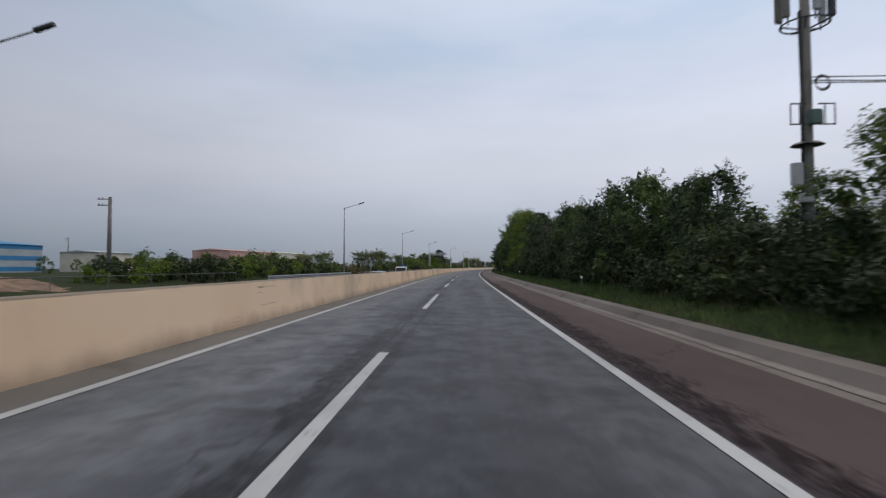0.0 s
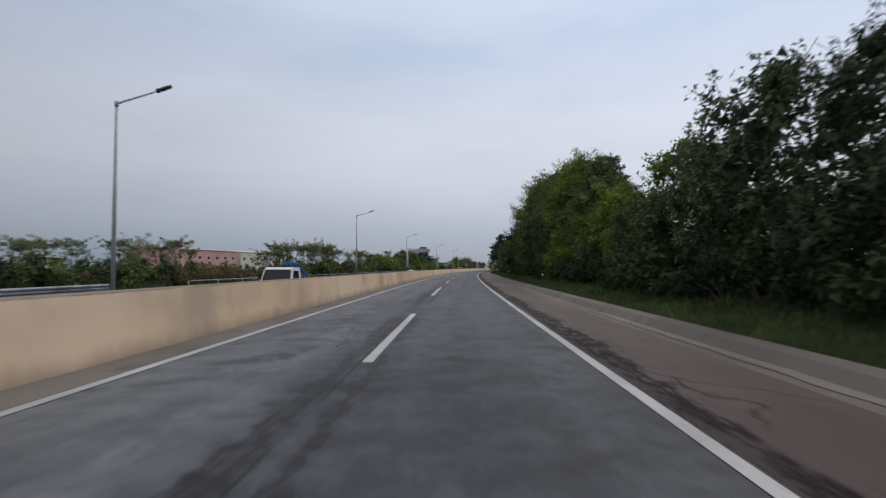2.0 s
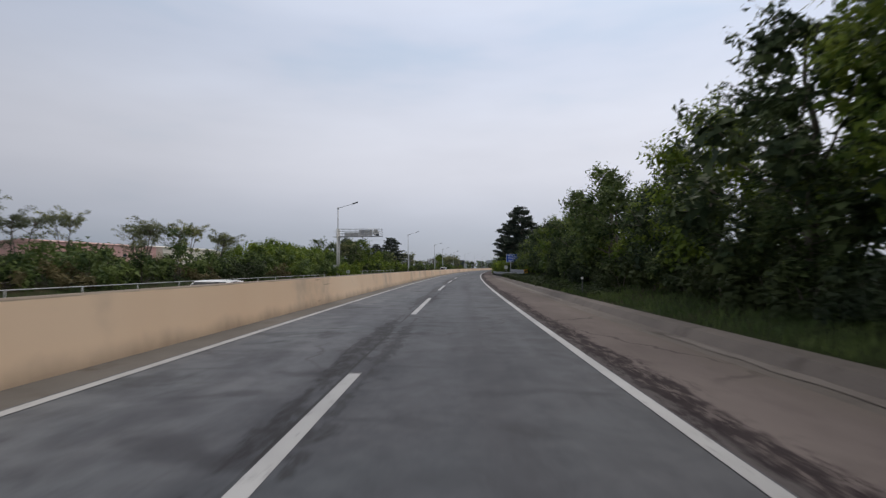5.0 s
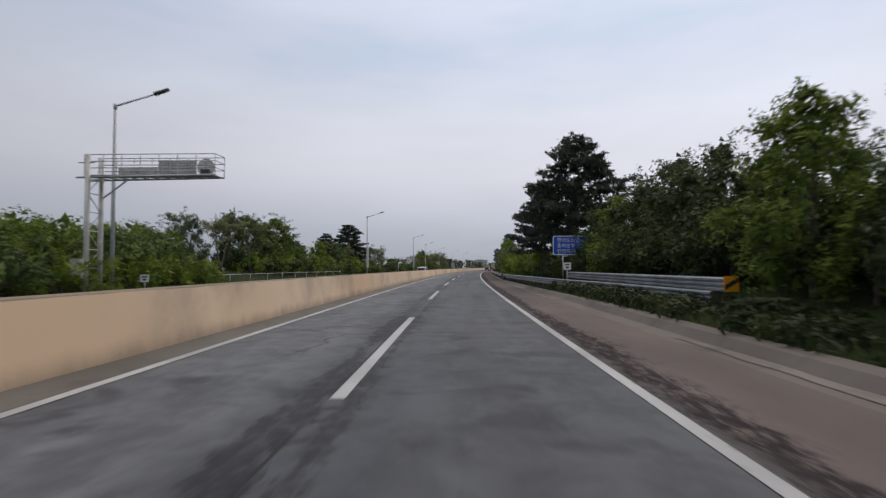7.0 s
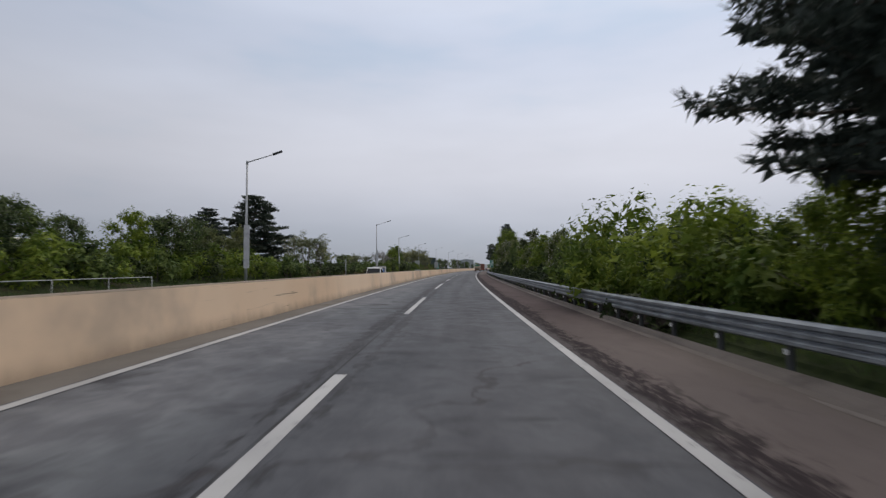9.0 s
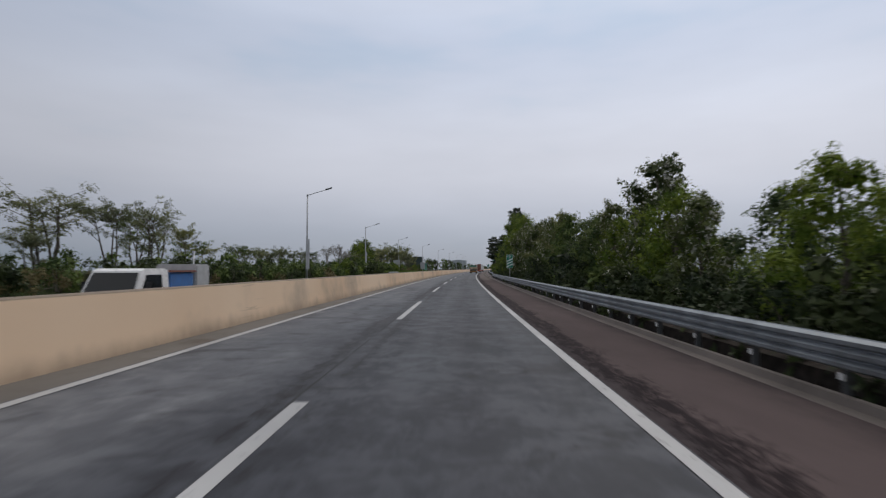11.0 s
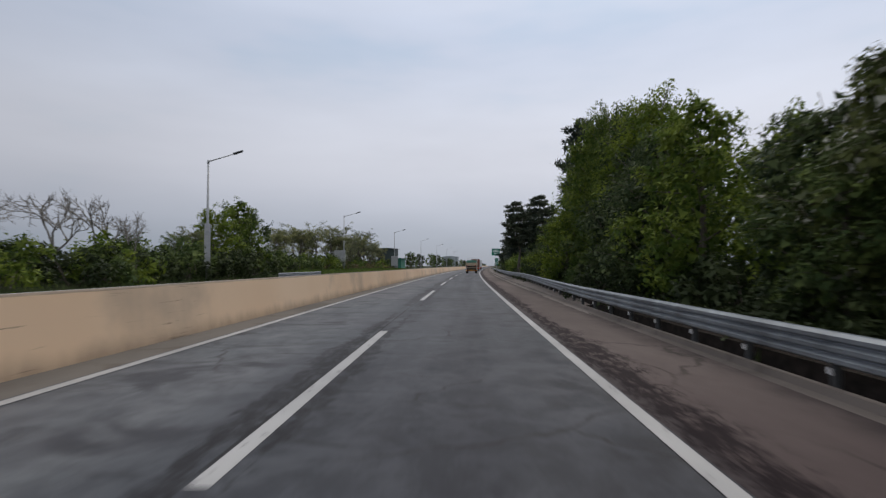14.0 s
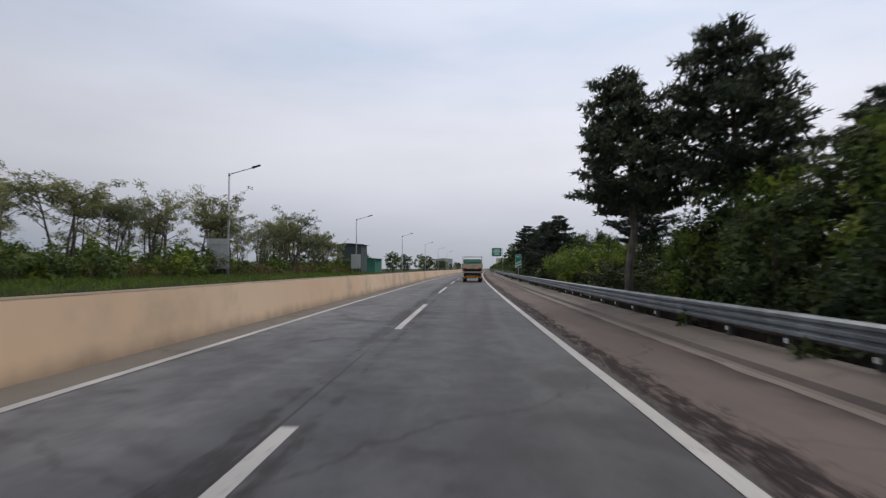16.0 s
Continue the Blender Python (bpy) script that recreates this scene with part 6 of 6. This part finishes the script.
def build_light_truck(m, label, load):
    """A one-ton cab-over truck with a loaded bed."""
    c = thing("light_truck", label, "truck", "trucks on the opposite road", m=m)
    cab = [(0.55, 0.35), (2.42, 0.35), (2.48, 0.80), (2.40, 1.12), (1.95, 1.90), (1.75, 1.97), (0.70, 1.97), (0.55, 1.90)]
    part("cab", mesh("cab", *shell(cab, 0.86, 0.12, 1.0), CAR_WHITE), c)
    cross_pane(c, "windscreen", (2.40, 1.17), (2.00, 1.84), 0.76, 0.68, 0.02)
    side_panes(c, [(0.95, 1.22), (0.95, 1.78), (1.78, 1.78), (2.12, 1.22)], 0.86, 0.12, 1.0)
    part("bumper", mesh("bumper", *box(0, 2.46, 0.50, 1.66, 0.12, 0.26, bevel=0.03), LAMP_GREY), c)
    for x in (-0.66, 0.66):
        part("headlight", mesh("headlight", *box(x, 2.44, 0.82, 0.30, 0.10, 0.20, bevel=0.03), HEADLAMP), c)
    for x in (-0.98, 0.98):
        part("mirror", mesh("mirror", *box(x, 2.0, 1.45, 0.16, 0.06, 0.26, bevel=0.02), BLACK), c)
    bed = part("bed", mesh("bed", *join(box(0, -1.05, 0.74, 1.68, 3.0, 0.10), box(-0.82, -1.05, 0.95, 0.05, 3.0, 0.36), box(0.82, -1.05, 0.95, 0.05, 3.0, 0.36), box(0, -2.53, 0.95, 1.68, 0.05, 0.36)), CARGO_BLUE), c, "blue drop-side bed")
    if load == "boxes":
        part("load", mesh("load", *box(0.05, -0.45, 1.42, 1.5, 1.6, 0.86, bevel=0.05), CARGO_BLUE), bed, "blue sheeted load")
        part("load", mesh("load", *box(0.0, -0.45, 1.88, 1.55, 1.66, 0.06), CARGO_RED), bed, "red cover")
        part("load", mesh("load", *box(0, -1.85, 1.50, 1.5, 1.0, 1.25, bevel=0.05), LAMP_GREY), bed, "grey crate")
    else:
        part("load", mesh("load", *join(*[tube([(x, -2.4, 1.0), (x * 0.6, -0.3, 2.15), (x * 0.4, 0.3, 2.25)], 0.07, 6) for x in (-0.6, -0.2, 0.2, 0.6)]), CARGO_BLUE), bed, "blue pipes sticking up")
    part("chassis", mesh("chassis", *box(0, -0.9, 0.52, 0.8, 3.4, 0.22), BLACK), c)
    for x in (-0.72, 0.72):
        wheel(c, x, 1.55, 0.30, 0.19)
        wheel(c, x, -1.35, 0.28, 0.24)
    return c


def build_flatbed():
    """A mid-size flatbed seen from behind: beige tailgate, tarpaulin frame, striped rear guard."""
    c = thing("flatbed_truck", "flatbed truck with beige tailgate and striped orange rear bumper", "truck", m=stand(440.6, 2.1, 0, 0))
    bed = part("bed", mesh("bed", *join(box(0, 2.6, 1.12, 2.26, 5.2, 0.14), box(-1.11, 2.6, 1.62, 0.06, 5.2, 0.9), box(1.11, 2.6, 1.62, 0.06, 5.2, 0.9)), BED_BEIGE), c)
    part("tailgate", mesh("tailgate", *join(box(0, 0, 1.78, 2.24, 0.07, 0.56, bevel=0.01), *[box(-0.9 + 0.36 * k, -0.045, 1.78, 0.05, 0.03, 0.52) for k in range(6)]), BED_BEIGE), bed, "beige ribbed tailgate")
    part("tarpaulin", mesh("tarpaulin", *box(0, 2.6, 2.32, 2.1, 4.9, 0.46, taper=0.94, bevel=0.10), TARP_GREEN), bed, "green tarpaulin over the load")
    rack = part("rack", mesh("rack", *join(*[tube([(x, y, 2.0), (x, y, 2.85)], 0.035, 6) for x in (-1.05, 1.05) for y in (0.05, 5.1)],
                                         *[tube([(-1.08, y, 2.85), (1.08, y, 2.85)], 0.035, 6) for y in (0.05, 5.1)], *[tube([(x, 0.05, 2.85), (x, 5.1, 2.85)], 0.03, 6) for x in (-1.05, 1.05)]), WHITE_PAINT), c, "white tube rack")
    part("cab", mesh("cab", *shell([(5.4, 0.55), (7.3, 0.55), (7.35, 1.3), (7.0, 2.35), (6.8, 2.45), (5.5, 2.45), (5.4, 2.35)], 1.08, 0.08, 1.3), CAR_WHITE), c)
    part("chassis", mesh("chassis", *box(0, 3.3, 0.85, 0.9, 6.4, 0.26), BLACK), c)
    part("spare_wheel", mesh("spare_wheel", *tube([(0, 0.28, 1.22), (0, 0.5, 1.22)], 0.40, 20), BLACK, True), c, "black spare wheel")
    part("light_bar", mesh("light_bar", *box(0, -0.03, 1.40, 2.1, 0.06, 0.14, bevel=0.02), BLACK), c)
    part("underbox", mesh("underbox", *box(0, 0.45, 1.06, 1.9, 0.5, 0.66, bevel=0.03), BLACK), c)
    for sgn in (-1, 1):
        p = part("guard_post", mesh("guard_post", *box(sgn * 1.0, -0.02, 1.12, 0.14, 0.05, 0.80), SIGN_WHITE), c, "black and white striped post")
        for k in range(4):
            z = 0.80 + 0.2 * k
            part("stripe", mesh("stripe", [(sgn * 1.0 - 0.072, -0.05, z), (sgn * 1.0 + 0.072, -0.05, z + 0.08), (sgn * 1.0 + 0.072, -0.05, z + 0.18), (sgn * 1.0 - 0.072, -0.05, z + 0.10)], [(0, 1, 2, 3)], BLACK), p)
        part("taillight", mesh("taillight", *box(sgn * 0.78, -0.08, 1.5, 0.30, 0.06, 0.12, bevel=0.01), TAIL), c)
    b = part("rear_bumper", mesh("rear_bumper", *box(0, -0.05, 0.58, 2.2, 0.08, 0.26, bevel=0.015), BLACK), c, "amber and orange chevron bumper")
    for k in range(9):
        x = -0.98 + 0.245 * k
        if abs(x) > 0.3:
            q = 0.07 if x > 0 else -0.07
            part("stripe", mesh("stripe", [(x - 0.06 - q, -0.094, 0.47), (x + 0.07 - q, -0.094, 0.47), (x + 0.07 + q, -0.094, 0.69), (x - 0.06 + q, -0.094, 0.69)], [(0, 1, 2, 3)], ORANGE if k % 2 else YELLOW), b)
    pl = part("plate", mesh("plate", *box(0, -0.10, 0.62, 0.52, 0.02, 0.20), YELLOW), c, "yellow number plate with plain bars")
    part("caption_bar", mesh("caption_bar", *box(0, -0.113, 0.61, 0.38, 0.006, 0.08), BLACK), pl)
    for x in (-0.86, 0.86):
        wheel(c, x, 1.3, 0.42, 0.42)
        wheel(c, x, 6.2, 0.42, 0.26)
        part("mud_flap", mesh("mud_flap", *box(x, 0.62, 0.42, 0.46, 0.02, 0.42), BLACK), c)
    return c


def build_box_truck(s, d, box_mat, label):
    c = thing("box_truck", label, "truck", "trucks further ahead", m=stand(s, d, 0))
    part("cargo_box", mesh("cargo_box", *box(0, 3.6, 2.2, 2.4, 7.0, 2.5, bevel=0.04), box_mat), c)
    for x in (-0.58, 0.58):
        part("rear_door", mesh("rear_door", *box(x, 0.075, 2.2, 1.10, 0.05, 2.3, bevel=0.01), box_mat), c)
    part("rear_bumper", mesh("rear_bumper", *box(0, 0.2, 0.65, 2.3, 0.12, 0.25, bevel=0.02), ORANGE), c)
    part("cab", mesh("cab", *shell([(7.3, 0.6), (9.2, 0.6), (9.2, 1.6), (8.9, 2.7), (7.3, 2.8)], 1.15, 0.05, 1.4), CAR_WHITE), c)
    part("chassis", mesh("chassis", *box(0, 4.5, 0.85, 0.9, 8.5, 0.24), BLACK), c)
    for x in (-0.9, 0.9):
        wheel(c, x, 1.7, 0.48, 0.45)
        wheel(c, x, 8.2, 0.48, 0.30)
    for x in (-0.95, 0.95):
        part("taillight", mesh("taillight", *box(x, 0.13, 0.85, 0.3, 0.06, 0.14), TAIL), c)


def build_pickup():
    c = thing("pickup_truck", "black pickup truck in the inner lane", "pickup truck", m=stand(560, -1.7, 0))
    part("body", mesh("body", *shell([(-2.6, 0.45), (-2.65, 1.08), (2.1, 1.05), (2.55, 0.9), (2.6, 0.45), (2.2, 0.36), (-2.2, 0.36)], 0.96, 0.08, 0.8), CAR_BLACK), c)
    part("cabin", mesh("cabin", *shell([(-0.9, 1.05), (-0.65, 1.76), (0.6, 1.78), (1.5, 1.04)], 0.92, 0.30, 1.05), CAR_BLACK), c)
    side_panes(c, [(-0.72, 1.12), (-0.5, 1.68), (0.5, 1.70), (1.2, 1.12)], 0.92, 0.30, 1.05)
    cross_pane(c, "rear_window", (-0.88, 1.12), (-0.68, 1.68), 0.80, 0.68, -0.02)
    part("tailgate", mesh("tailgate", *box(0, -2.66, 0.84, 1.5, 0.06, 0.42, bevel=0.03), CAR_BLACK), c)
    part("plate", mesh("plate", *box(0, -2.70, 0.60, 0.52, 0.02, 0.12), SIGN_WHITE), c)
    for x in (-0.85, 0.85):
        part("taillight", mesh("taillight", *box(x, -2.62, 0.88, 0.16, 0.12, 0.32, bevel=0.03), TAIL), c)
        wheel(c, x, -1.6, 0.38, 0.26)
        wheel(c, x, 1.65, 0.38, 0.26)


OPP = -0.40
build_flatbed()
build_box_truck(497, 2.0, CARGO_RED, "red box truck far ahead in the lane")
build_box_truck(540, 2.0, CAR_WHITE, "white box truck far ahead in the lane")
build_pickup()
build_sedan(stand(60.0, -8.3, OPP, 180), CAR_SILVER, "silver-blue saloon car behind the median barrier")
build_sedan(stand(147.0, -8.3, OPP, 180), CAR_WHITE, "white saloon car behind the median barrier")
build_light_truck(stand(81.5, -8.2, OPP, 180), "white light truck carrying blue pipes", "pipes")
build_light_truck(stand(285.6, -8.3, OPP, 180), "white light truck with a blue sheeted load", "boxes")


def build_exit_sign():
    sg = thing("overhead_sign", "green overhead exit sign on a cantilever pole", "road sign", m=stand(612, 0, 0))
    part("pole", mesh("pole", *tube([(11.5, 0.4, -0.5), (11.5, 0.4, 10.2)], [0.22, 0.16], 10), GALV, True), sg)
    part("arm", mesh("arm", *join(*[tube([(11.5, 0.4, z), (6.6, 0.4, z)], 0.09, 8) for z in (7.6, 9.4)]), GALV, True), sg)
    b = part("board", mesh("board", *plate(4.2, 3.6, 0.06, 0.2), SIGN_WHITE), sg, m=Matrix.Translation((8.9, 0.2, 8.4)))
    part("panel", mesh("panel", *plate(4.05, 3.45, 0.02, 0.15), SIGN_GREEN), b, m=Matrix.Translation((0, -0.062, 0)))
    for z, w in ((0.9, 2.6), (0.1, 3.0), (-0.8, 2.0)):
        part("caption_bar", mesh("caption_bar", *box(0, -0.09, z, w, 0.01, 0.42), SIGN_WHITE), b)


build_exit_sign()
